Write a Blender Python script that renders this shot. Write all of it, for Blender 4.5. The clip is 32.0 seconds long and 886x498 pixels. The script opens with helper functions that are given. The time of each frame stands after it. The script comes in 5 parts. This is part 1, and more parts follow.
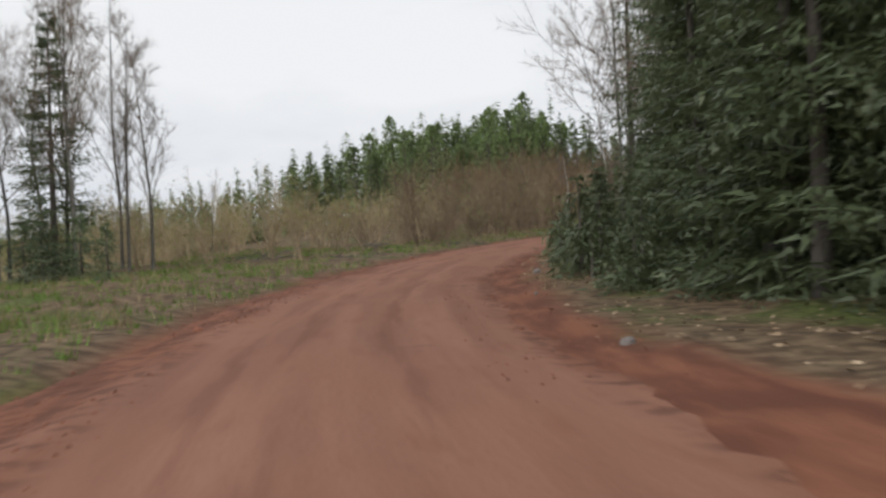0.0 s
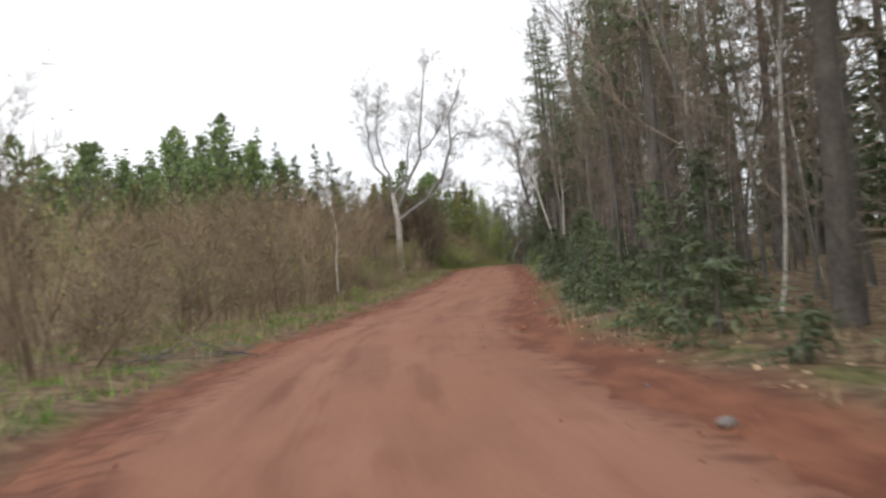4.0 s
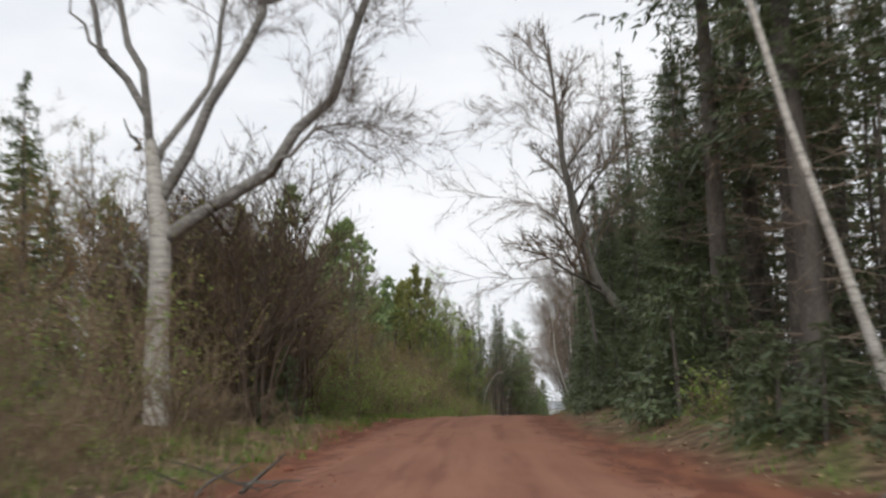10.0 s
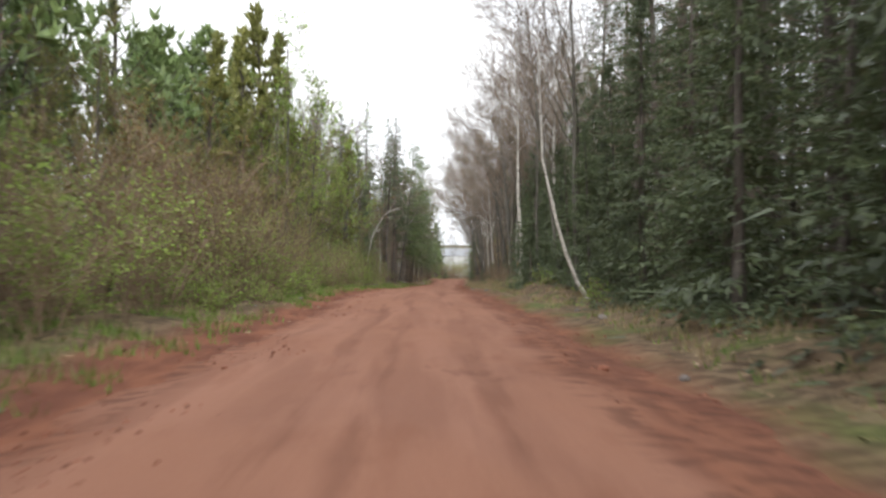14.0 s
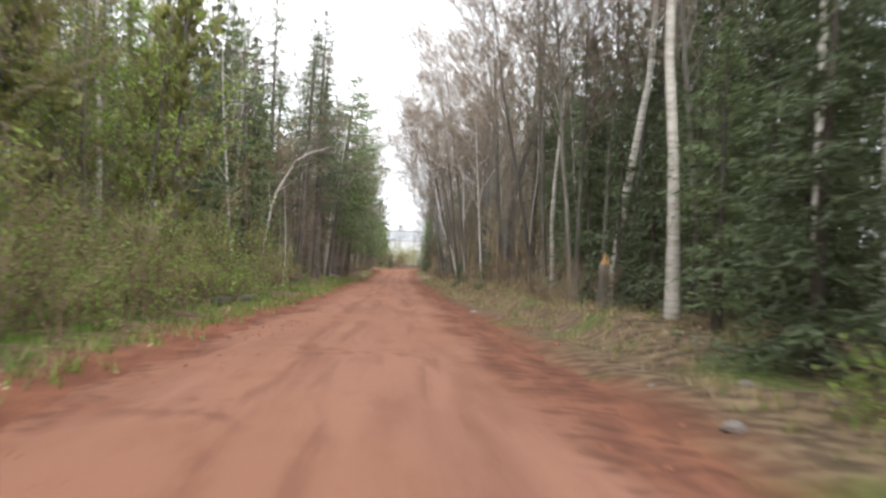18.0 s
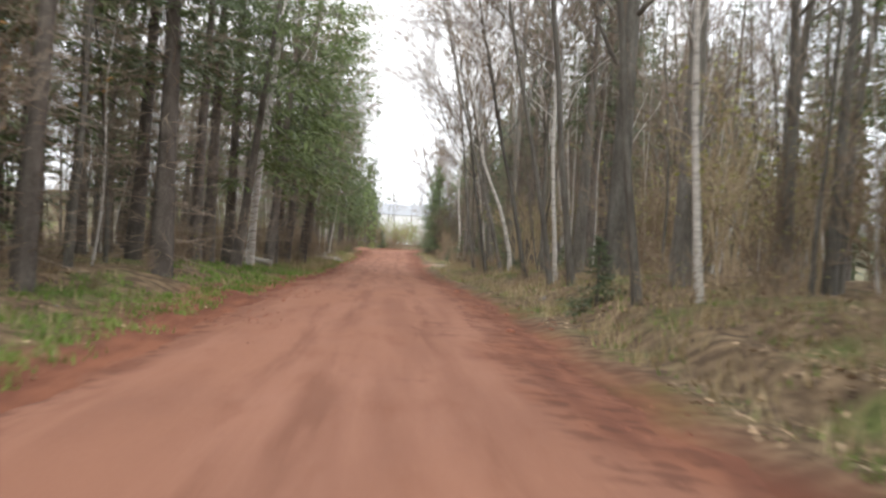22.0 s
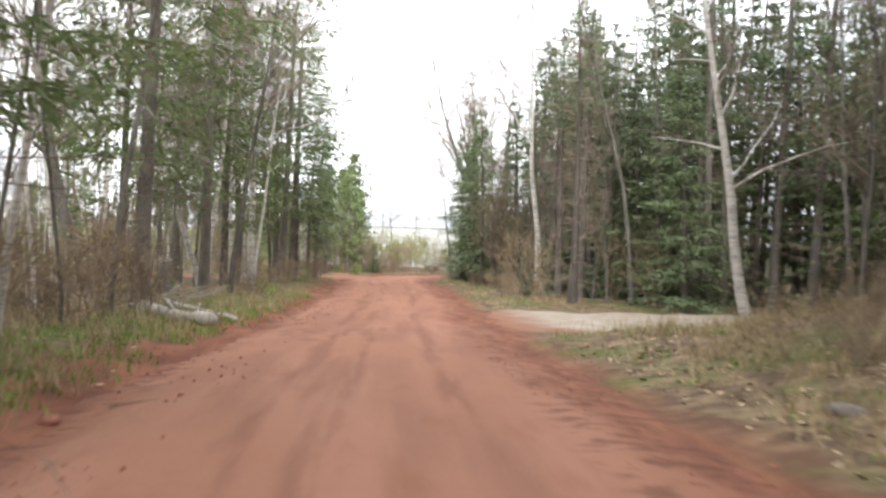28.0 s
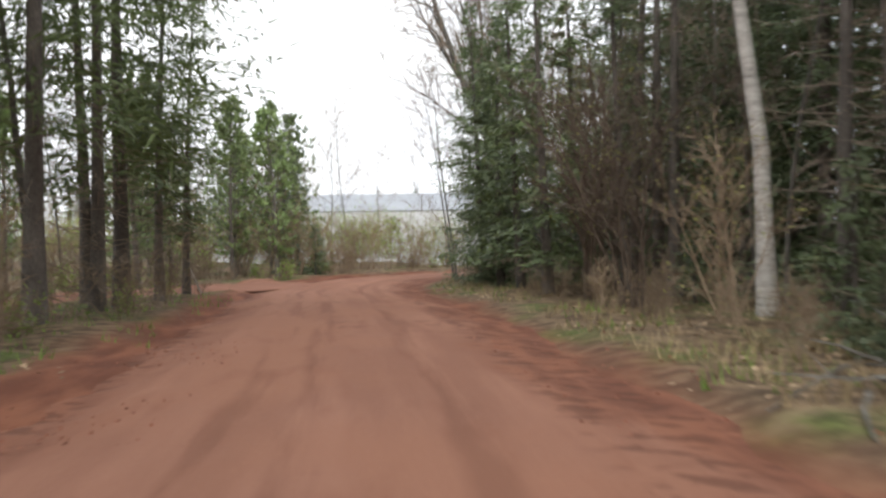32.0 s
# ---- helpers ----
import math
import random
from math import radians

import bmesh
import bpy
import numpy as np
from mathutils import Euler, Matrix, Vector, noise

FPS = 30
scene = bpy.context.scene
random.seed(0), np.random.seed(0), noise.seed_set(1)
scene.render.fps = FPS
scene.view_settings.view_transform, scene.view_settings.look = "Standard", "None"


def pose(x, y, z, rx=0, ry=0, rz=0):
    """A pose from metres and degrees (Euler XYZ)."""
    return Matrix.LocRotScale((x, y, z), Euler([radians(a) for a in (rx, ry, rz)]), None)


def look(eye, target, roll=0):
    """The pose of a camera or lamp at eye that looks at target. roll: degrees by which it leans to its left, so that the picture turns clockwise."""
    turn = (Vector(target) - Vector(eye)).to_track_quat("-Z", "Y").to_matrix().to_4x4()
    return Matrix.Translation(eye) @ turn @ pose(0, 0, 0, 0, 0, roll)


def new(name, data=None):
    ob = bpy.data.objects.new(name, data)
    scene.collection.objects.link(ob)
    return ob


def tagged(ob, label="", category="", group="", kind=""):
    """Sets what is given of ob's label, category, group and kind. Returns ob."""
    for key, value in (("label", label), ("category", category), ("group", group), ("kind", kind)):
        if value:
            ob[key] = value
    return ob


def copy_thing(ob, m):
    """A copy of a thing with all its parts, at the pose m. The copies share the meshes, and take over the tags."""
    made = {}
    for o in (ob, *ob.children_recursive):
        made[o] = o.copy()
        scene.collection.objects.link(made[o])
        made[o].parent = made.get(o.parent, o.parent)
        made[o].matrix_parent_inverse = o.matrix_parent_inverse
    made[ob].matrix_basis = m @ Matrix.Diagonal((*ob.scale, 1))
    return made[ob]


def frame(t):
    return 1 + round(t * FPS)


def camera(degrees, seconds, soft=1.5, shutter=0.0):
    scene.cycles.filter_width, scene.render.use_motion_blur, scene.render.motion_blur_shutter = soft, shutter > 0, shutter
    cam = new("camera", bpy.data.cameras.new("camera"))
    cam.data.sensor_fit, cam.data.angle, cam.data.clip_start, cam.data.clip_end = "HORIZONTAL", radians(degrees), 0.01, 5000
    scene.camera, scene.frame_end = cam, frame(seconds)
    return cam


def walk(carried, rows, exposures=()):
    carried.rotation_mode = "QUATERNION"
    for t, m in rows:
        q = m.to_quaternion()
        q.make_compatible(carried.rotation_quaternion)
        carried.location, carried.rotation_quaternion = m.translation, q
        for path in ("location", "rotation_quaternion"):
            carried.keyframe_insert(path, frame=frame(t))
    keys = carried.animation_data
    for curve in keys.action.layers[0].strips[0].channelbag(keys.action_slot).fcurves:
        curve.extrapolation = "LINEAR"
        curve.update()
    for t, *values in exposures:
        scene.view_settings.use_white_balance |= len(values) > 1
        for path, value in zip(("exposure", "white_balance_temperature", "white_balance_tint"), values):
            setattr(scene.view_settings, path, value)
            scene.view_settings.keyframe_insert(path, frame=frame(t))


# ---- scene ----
cam = camera(47.6, 32.0, soft=2.5, shutter=0.5)
PATH = [
    (0, (0.0, 0.0, 1.38), (-0.018, 9.994, 1.031), -3.00),
    (0.5, (-0.647, 4.444, 1.258), (-0.452, 14.433, 0.845), -3.79),
    (1, (-1.206, 8.909, 1.19), (-0.729, 18.893, 0.879), -3.16),
    (1.5, (-1.502, 13.277, 1.141), (-0.749, 23.247, 0.964), -4.47),
    (2, (-1.652, 17.752, 1.081), (-0.66, 27.702, 0.954), -4.51),
    (2.5, (-1.627, 22.452, 1.004), (-0.21, 32.351, 0.931), -6.45),
    (3, (-1.419, 27.354, 1.0), (0.604, 37.146, 0.81), -6.92),
    (3.5, (-0.945, 32.393, 0.919), (1.744, 42.025, 0.891), -6.20),
    (5.5, (3.519, 52.838, 0.906), (7.526, 61.964, 1.721), -2.11),
    (6, (5.467, 58.201, 0.86), (9.085, 67.437, 2.124), 0.09),
    (6.5, (7.61, 63.556, 0.867), (10.916, 72.861, 2.448), 1.88),
    (7, (9.977, 68.843, 0.896), (13.325, 78.143, 2.413), 0.63),
    (7.5, (12.291, 74.212, 0.896), (15.916, 83.436, 2.232), -0.44),
    (8, (14.654, 79.701, 1.045), (18.363, 88.915, 2.2), -0.67),
    (8.5, (17.048, 85.235, 1.068), (20.768, 94.439, 2.269), 0.28),
    (9, (19.358, 90.754, 1.128), (23.096, 99.93, 2.476), -0.85),
    (9.5, (21.61, 96.193, 1.164), (25.298, 105.394, 2.478), -3.39),
    (10, (23.776, 101.522, 1.24), (27.436, 110.708, 2.732), -1.54),
    (10.5, (25.982, 106.899, 1.377), (29.827, 116.016, 2.823), -1.38),
    (11, (28.131, 111.975, 1.496), (32.094, 121.036, 2.976), -1.69),
    (11.5, (30.316, 117.065, 1.615), (34.517, 126.035, 2.986), -1.96),
    (12, (32.317, 121.85, 1.723), (36.626, 130.792, 2.941), -0.86),
    (12.5, (34.451, 126.65, 1.856), (38.817, 135.582, 2.93), -0.48),
    (13, (36.62, 131.364, 1.928), (41.088, 140.271, 2.773), -0.95),
    (13.5, (38.694, 135.929, 1.915), (43.301, 144.797, 2.274), -1.30),
    (14, (40.836, 140.536, 1.866), (45.542, 149.358, 1.789), 0.65),
    (14.5, (43.11, 145.186, 1.809), (47.899, 153.964, 1.862), 1.77),
    (16.5, (52.25, 162.691, 1.396), (57.062, 171.456, 1.509), 3.61),
    (17, (54.942, 168.173, 1.387), (59.918, 176.847, 1.292), 2.51),
    (17.5, (57.664, 173.565, 1.219), (62.806, 182.139, 1.037), 2.10),
    (18, (60.324, 178.868, 0.992), (65.542, 187.396, 0.79), 2.47),
    (18.5, (63.024, 184.087, 0.799), (68.31, 192.572, 0.558), 3.28),
    (19, (65.889, 189.478, 0.525), (71.118, 197.993, 0.15), 5.04),
    (19.5, (68.828, 194.849, 0.282), (74.03, 203.381, -0.098), 5.19),
    (20, (71.706, 200.034, 0.016), (76.915, 208.568, -0.171), 3.96),
    (20.5, (74.494, 205.133, -0.21), (79.685, 213.678, -0.38), 4.94),
    (21, (77.221, 210.044, -0.459), (82.378, 218.609, -0.648), 5.26),
    (21.5, (79.798, 214.817, -0.694), (84.973, 223.37, -0.913), 4.22),
    (22, (82.398, 219.566, -0.929), (87.697, 228.038, -1.31), 3.68),
    (22.5, (84.852, 224.154, -1.185), (90.147, 232.637, -1.219), 5.18),
    (23, (87.295, 228.615, -1.4), (92.563, 237.114, -1.541), 2.90),
    (23.5, (89.694, 232.944, -1.574), (95.006, 241.412, -1.826), 1.69),
    (24, (92.081, 237.242, -1.711), (97.42, 245.69, -2.059), 2.26),
    (24.5, (94.382, 241.403, -1.872), (99.736, 249.844, -2.158), 2.77),
    (25, (96.739, 245.563, -2.035), (102.118, 253.989, -2.291), 3.38),
    (25.5, (98.976, 249.512, -2.148), (104.263, 257.995, -2.439), 2.78),
    (27.5, (107.365, 265.269, -3.175), (112.779, 273.671, -3.473), 0.98),
    (28, (109.212, 268.593, -3.274), (114.563, 277.04, -3.416), 1.69),
    (28.5, (111.117, 272.073, -3.458), (116.296, 280.627, -3.455), 0.76),
    (29, (113.129, 275.64, -3.571), (118.313, 284.191, -3.679), -0.65),
    (29.5, (115.126, 279.094, -3.718), (120.441, 287.564, -3.845), -1.63),
    (30, (117.15, 282.714, -3.831), (122.548, 291.131, -3.958), -3.20),
    (30.5, (119.227, 286.316, -3.946), (124.682, 294.695, -4.131), -2.50),
    (31, (121.341, 290.036, -4.107), (126.944, 298.312, -4.447), -4.42),
    (31.5, (123.378, 293.598, -4.218), (129.116, 301.783, -4.522), -4.74),
    (32, (125.336, 297.04, -4.32), (131.057, 305.239, -4.542), -1.11),
]
walk(cam, [(t, look(eye, target, roll)) for t, eye, target, roll in PATH], [
    (0.0, -0.3), (1.0, -0.05), (3.5, 0.15), (5.5, 0.1), (7.0, -0.4), (9.0, -0.1), (11.0, -0.25), (12.0, -0.4), (13.0, -0.1), (14.0, 0.6), (17.0, 0.85), (18.0, 1.0), (19.0, 0.98), (20.0, 1.17), (22.0, 1.02), (24.0, 1.22), (25.0, 1.08), (28.0, 1.36), (29.0, 1.22), (31.0, 0.75), (32.0, 0.55)])

# ---- overcast sky and a weak, wide sun behind the cloud ----
world = bpy.data.worlds.new("overcast_sky")
scene.world = world
world.use_nodes = True
wn, wl = world.node_tree.nodes, world.node_tree.links
wn.clear()
w_out, w_bg, w_mix = wn.new("ShaderNodeOutputWorld"), wn.new("ShaderNodeBackground"), wn.new("ShaderNodeMix")
w_sky, w_co, w_map, w_noise, w_ramp = (wn.new("ShaderNode" + k) for k in ("TexSky", "TexCoord", "Mapping", "TexNoise", "ValToRGB"))
w_sky.sky_type, w_sky.sun_disc = "NISHITA", False
w_sky.sun_elevation, w_sky.sun_rotation = radians(36), radians(206)
w_mix.data_type = "RGBA"
w_mix.inputs[0].default_value = 0.97
w_map.inputs["Scale"].default_value = (1.0, 1.0, 3.2)
w_noise.inputs["Scale"].default_value, w_noise.inputs["Detail"].default_value, w_noise.inputs["Roughness"].default_value = 1.7, 5.0, 0.55
w_ramp.color_ramp.elements[0].position, w_ramp.color_ramp.elements[0].color = 0.30, (10.2, 10.9, 12.2, 1)
w_ramp.color_ramp.elements[1].position, w_ramp.color_ramp.elements[1].color = 0.62, (14.6, 14.8, 15.2, 1)
wl.new(w_co.outputs["Generated"], w_map.inputs["Vector"])
wl.new(w_map.outputs[0], w_noise.inputs["Vector"])
wl.new(w_noise.outputs["Fac"], w_ramp.inputs["Fac"])
wl.new(w_sky.outputs[0], w_mix.inputs["A"])
wl.new(w_ramp.outputs[0], w_mix.inputs["B"])
wl.new(w_mix.outputs["Result"], w_bg.inputs["Color"])
w_bg.inputs["Strength"].default_value = 0.075
wl.new(w_bg.outputs[0], w_out.inputs["Surface"])
sun_data = bpy.data.lights.new("sun", "SUN")
sun_data.energy, sun_data.angle, sun_data.color = 1.3, radians(25), (1.0, 0.97, 0.92)
sun = new("sun", sun_data)
sun.matrix_world = look((60, 60, 80), (79, 93, 52))


# ---- materials ----
def material(name, colors, scale=4.0, rough=0.85, bump=0.3, stretch=(1, 1, 1), coords="Object", fine=8.0, per_object=0.0, per_island=0.0, translucent=0.0, stops=None, spec=0.3):
    """Two scales of noise through a colour ramp, with bump; random shifts of value from object to object or piece to piece."""
    m = bpy.data.materials.new(name)
    m.use_nodes = True
    n, l = m.node_tree.nodes, m.node_tree.links
    b = n["Principled BSDF"]
    b.inputs["Roughness"].default_value = rough
    b.inputs["Specular IOR Level"].default_value = spec
    co, mp, big, small, ramp, mix = (n.new("ShaderNode" + k) for k in ("TexCoord", "Mapping", "TexNoise", "TexNoise", "ValToRGB", "Mix"))
    mp.inputs["Scale"].default_value = stretch
    big.inputs["Scale"].default_value, big.inputs["Detail"].default_value = scale, 3.0
    small.inputs["Scale"].default_value, small.inputs["Detail"].default_value = scale * fine, 2.0
    l.new(co.outputs[coords], mp.inputs["Vector"])
    l.new(mp.outputs[0], big.inputs["Vector"])
    l.new(mp.outputs[0], small.inputs["Vector"])
    mix.inputs[0].default_value = 0.4
    l.new(big.outputs["Fac"], mix.inputs["A"])
    l.new(small.outputs["Fac"], mix.inputs["B"])
    e = ramp.color_ramp.elements
    stops = stops or [0.3 + 0.4 * k / (len(colors) - 1) for k in range(len(colors))]
    for k, c in enumerate(colors):
        el = e[k] if k < 2 else e.new(stops[k])
        el.position, el.color = stops[k], (*c, 1)
    l.new(mix.outputs["Result"], ramp.inputs["Fac"])
    color = ramp.outputs[0]
    for amount, node, out in ((per_object, "ObjectInfo", "Random"), (per_island, "NewGeometry", "Random Per Island")):
        if amount:
            src, hsv, rng = n.new("ShaderNode" + node), n.new("ShaderNodeHueSaturation"), n.new("ShaderNodeMapRange")
            rng.inputs["To Min"].default_value, rng.inputs["To Max"].default_value = 1 - amount, 1 + amount
            l.new(src.outputs[out], rng.inputs["Value"])
            l.new(rng.outputs["Result"], hsv.inputs["Value"])
            l.new(color, hsv.inputs["Color"])
            color = hsv.outputs[0]
    l.new(color, b.inputs["Base Color"])
    if bump:
        bp = n.new("ShaderNodeBump")
        bp.inputs["Strength"].default_value, bp.inputs["Distance"].default_value = bump, 0.02
        l.new(small.outputs["Fac"], bp.inputs["Height"])
        l.new(bp.outputs[0], b.inputs["Normal"])
    if translucent:
        tr, ms = n.new("ShaderNodeBsdfTranslucent"), n.new("ShaderNodeMixShader")
        ms.inputs[0].default_value = translucent
        l.new(color, tr.inputs["Color"])
        l.new(b.outputs[0], ms.inputs[1])
        l.new(tr.outputs[0], ms.inputs[2])
        l.new(ms.outputs[0], n["Material Output"].inputs["Surface"])
    return m


M_BARK = material("grey_brown_bark", [(0.070, 0.063, 0.054), (0.140, 0.130, 0.112), (0.23, 0.222, 0.198)], 3.0, 0.9, 0.8, (1, 1, 0.25), per_object=0.25)
M_CONIFER_BARK = material("conifer_bark", [(0.068, 0.058, 0.050), (0.128, 0.112, 0.098), (0.195, 0.172, 0.150)], 4.0, 0.92, 0.9, (1, 1, 0.4), per_object=0.25)
M_TWIG = material("bare_twigs", [(0.17, 0.13, 0.098), (0.30, 0.245, 0.19)], 1.5, 0.85, 0.0, per_object=0.25)
M_BIRCH = material("white_birch_bark", [(0.06, 0.05, 0.045), (0.42, 0.39, 0.35), (0.66, 0.63, 0.58)], 2.2, 0.6, 0.3, (1, 1, 5), stops=[0.30, 0.42, 0.62], per_object=0.12)
# backlight put into the colour: limb bark darkened as against a bright sky
M_BACKLIT_BIRCH = material("backlit_birch_limbs", [(0.075, 0.066, 0.060), (0.20, 0.188, 0.172), (0.35, 0.33, 0.305)], 2.6, 0.75, 0.5, (1, 1, 3), stops=[0.30, 0.45, 0.66])
M_BIRCH_TWIG = material("birch_twigs", [(0.12, 0.095, 0.078), (0.22, 0.185, 0.155)], 1.5, 0.8, 0.0, per_object=0.15)
M_ALDER = material("alder_stems", [(0.18, 0.128, 0.088), (0.31, 0.238, 0.163)], 2.0, 0.85, 0.0, per_object=0.3)
M_DARK_STEM = material("dark_alder_stems", [(0.085, 0.062, 0.048), (0.17, 0.128, 0.095)], 2.0, 0.85, 0.0, per_object=0.3)
M_PALE_STEM = material("pale_brush_stems", [(0.34, 0.26, 0.16), (0.52, 0.42, 0.28)], 2.0, 0.85, 0.0, per_object=0.3)
M_HILL = material("plantation_needles", [(0.15, 0.21, 0.08), (0.23, 0.29, 0.12), (0.31, 0.355, 0.165)], 0.25, 0.5, 0.0, per_island=0.4, translucent=0.3, spec=0.6)
M_BUD = material("opening_buds", [(0.29, 0.25, 0.09), (0.33, 0.33, 0.11), (0.37, 0.39, 0.14)], 2.0, 0.7, 0.0, per_object=0.3, per_island=0.3, translucent=0.45)
M_RUST = material("rust_buds", [(0.24, 0.12, 0.045), (0.29, 0.17, 0.06), (0.28, 0.22, 0.08)], 2.0, 0.8, 0.0, per_object=0.3, per_island=0.3, translucent=0.35)
M_LEAF = material("young_green_leaves", [(0.18, 0.27, 0.055), (0.29, 0.41, 0.095), (0.39, 0.48, 0.145)], 1.2, 0.55, 0.0, per_object=0.25, per_island=0.3, translucent=0.5)
M_SPRUCE = material("spruce_needles", [(0.070, 0.095, 0.048), (0.120, 0.154, 0.075), (0.168, 0.204, 0.100)], 1.4, 0.5, 0.0, per_object=0.3, per_island=0.3, translucent=0.33, spec=0.6)
M_FIR = material("fir_needles", [(0.076, 0.108, 0.044), (0.122, 0.162, 0.066), (0.165, 0.205, 0.09)], 1.4, 0.5, 0.0, per_object=0.25, per_island=0.35, translucent=0.3, spec=0.6)
M_PINE = material("pine_needles", [(0.125, 0.180, 0.068), (0.200, 0.272, 0.105), (0.27, 0.34, 0.14)], 1.4, 0.5, 0.0, per_object=0.3, per_island=0.35, translucent=0.3, spec=0.6)
M_BOUGH = material("layered_fir_needles", [(0.085, 0.12, 0.044), (0.135, 0.18, 0.066), (0.185, 0.225, 0.09)], 1.4, 0.5, 0.0, per_object=0.2, per_island=0.35, translucent=0.45, spec=0.6)
M_LARCH = material("yellow_green_needles", [(0.20, 0.21, 0.065), (0.29, 0.30, 0.10), (0.37, 0.35, 0.15)], 1.4, 0.5, 0.0, per_object=0.2, per_island=0.3, translucent=0.42, spec=0.6)
M_GRASS = material("green_grass", [(0.10, 0.17, 0.032), (0.16, 0.26, 0.052), (0.25, 0.31, 0.09)], 0.4, 0.7, 0.0, per_island=0.35, translucent=0.3)
M_STRAW = material("dead_grass", [(0.24, 0.175, 0.095), (0.36, 0.28, 0.16), (0.46, 0.38, 0.24)], 0.6, 0.85, 0.0, per_island=0.3, translucent=0.25)
M_LITTER = material("fallen_leaves", [(0.18, 0.11, 0.06), (0.34, 0.24, 0.15), (0.50, 0.39, 0.27)], 0.7, 0.85, 0.0, per_island=0.5)
M_DEADWOOD = material("weathered_wood", [(0.20, 0.175, 0.15), (0.36, 0.33, 0.29), (0.48, 0.45, 0.40)], 5.0, 0.9, 0.5, (1, 1, 0.2), per_object=0.2)
M_STONE = material("grey_stone", [(0.13, 0.11, 0.10), (0.23, 0.20, 0.18), (0.34, 0.31, 0.285)], 6.0, 0.85, 0.5, per_object=0.2)
M_CLOD = material("red_clods", [(0.19, 0.08, 0.052), (0.29, 0.125, 0.08)], 6.0, 0.95, 0.5, per_island=0.35)
M_WHITE_WALL = material("white_siding", [(0.56, 0.57, 0.58), (0.64, 0.64, 0.64)], 0.5, 0.6, 0.1)
M_ROOF = material("pale_metal_roof", [(0.30, 0.32, 0.345), (0.37, 0.385, 0.405)], 0.3, 0.6, 0.1)


def ground_material(name, is_road):
    """Red earth with wheel tracks, or the verge and forest floor: both laid out by metres across (u) and along (v) the road."""
    m = bpy.data.materials.new(name)
    m.use_nodes = True
    n, l = m.node_tree.nodes, m.node_tree.links
    b = n["Principled BSDF"]
    b.inputs["Roughness"].default_value, b.inputs["Specular IOR Level"].default_value = 0.95, 0.15
    co, sep = n.new("ShaderNodeTexCoord"), n.new("ShaderNodeSeparateXYZ")
    l.new(co.outputs["UV"], sep.inputs[0])

    def noise_of(scale, sx=1.0, sy=1.0, detail=4.0):
        mp, t = n.new("ShaderNodeMapping"), n.new("ShaderNodeTexNoise")
        mp.inputs["Scale"].default_value = (sx, sy, 1)
        t.inputs["Scale"].default_value, t.inputs["Detail"].default_value = scale, detail
        l.new(co.outputs["UV"], mp.inputs["Vector"])
        l.new(mp.outputs[0], t.inputs["Vector"])
        return t.outputs["Fac"]

    def math_of(op, a, c, clamp=False):
        k = n.new("ShaderNodeMath")
        k.operation, k.use_clamp = op, clamp
        if op == "MULTIPLY_ADD":
            k.inputs[2].default_value = -0.3
        for i, v in enumerate((a, c)):
            if isinstance(v, (int, float)):
                k.inputs[i].default_value = v
            else:
                l.new(v, k.inputs[i])
        return k.outputs[0]

    def step(v, lo, hi):
        r = n.new("ShaderNodeMapRange")
        r.interpolation_type = "SMOOTHSTEP"
        r.inputs["From Min"].default_value, r.inputs["From Max"].default_value = lo, hi
        l.new(v, r.inputs["Value"])
        return r.outputs["Result"]

    def blend(f, a, c):
        x = n.new("ShaderNodeMix")
        x.data_type = "RGBA"
        l.new(f, x.inputs[0])
        for key, v in (("A", a), ("B", c)):
            if isinstance(v, tuple):
                x.inputs[key].default_value = (*v, 1)
            else:
                l.new(v, x.inputs[key])
        return x.outputs["Result"]

    across = math_of("ABSOLUTE", math_of("ADD", sep.outputs[0], math_of("MULTIPLY_ADD", step(sep.outputs[1], 112.0, 136.0), 0.8)), 0.0)
    wander = math_of("MULTIPLY", math_of("SUBTRACT", noise_of(0.35, 1, 0.6), 0.5), 3.2)
    fine, mid, large = noise_of(14.0), noise_of(2.2, 1.0, 0.22), noise_of(0.4, 1.0, 0.4)
    streak = noise_of(1.5, 1.0, 0.07, 5.0)
    earth = blend(step(streak, 0.38, 0.64), (0.252, 0.120, 0.080), (0.320, 0.158, 0.107))
    earth = blend(step(large, 0.42, 0.66), earth, (0.296, 0.141, 0.091))
    earth = blend(math_of("MULTIPLY", step(mid, 0.52, 0.74), 0.45), earth, (0.215, 0.092, 0.056))
    earth = blend(math_of("MULTIPLY", step(fine, 0.58, 0.78), 0.35), earth, (0.392, 0.200, 0.124))
    blot = math_of("MULTIPLY", step(noise_of(0.3, 1.0, 0.8, 3.0), 0.57, 0.68), step(noise_of(3.2, 1.0, 0.5, 6.0), 0.48, 0.62))
    earth = blend(math_of("MULTIPLY", blot, 0.55), earth, (0.150, 0.066, 0.044))
    damp = blend(step(mid, 0.36, 0.66), (0.144, 0.056, 0.035), (0.244, 0.101, 0.059))
    edge = step(math_of("ADD", across, wander), 1.85, 2.75)
    if is_road:
        color = blend(math_of("MULTIPLY", edge, 0.8), earth, damp)
        for track in (-1.05, 0.75, -0.45):
            off = math_of("ABSOLUTE", math_of("ADD", math_of("SUBTRACT", sep.outputs[0], track), math_of("MULTIPLY", wander, 0.22)), 0.0)
            rut = math_of("MULTIPLY", math_of("SUBTRACT", 1.0, step(off, 0.06, 0.24)), step(noise_of(1.1, 2.0, 0.16, 5.0), 0.44, 0.60))
            color = blend(math_of("MULTIPLY", rut, 0.5), color, (0.165, 0.072, 0.046))
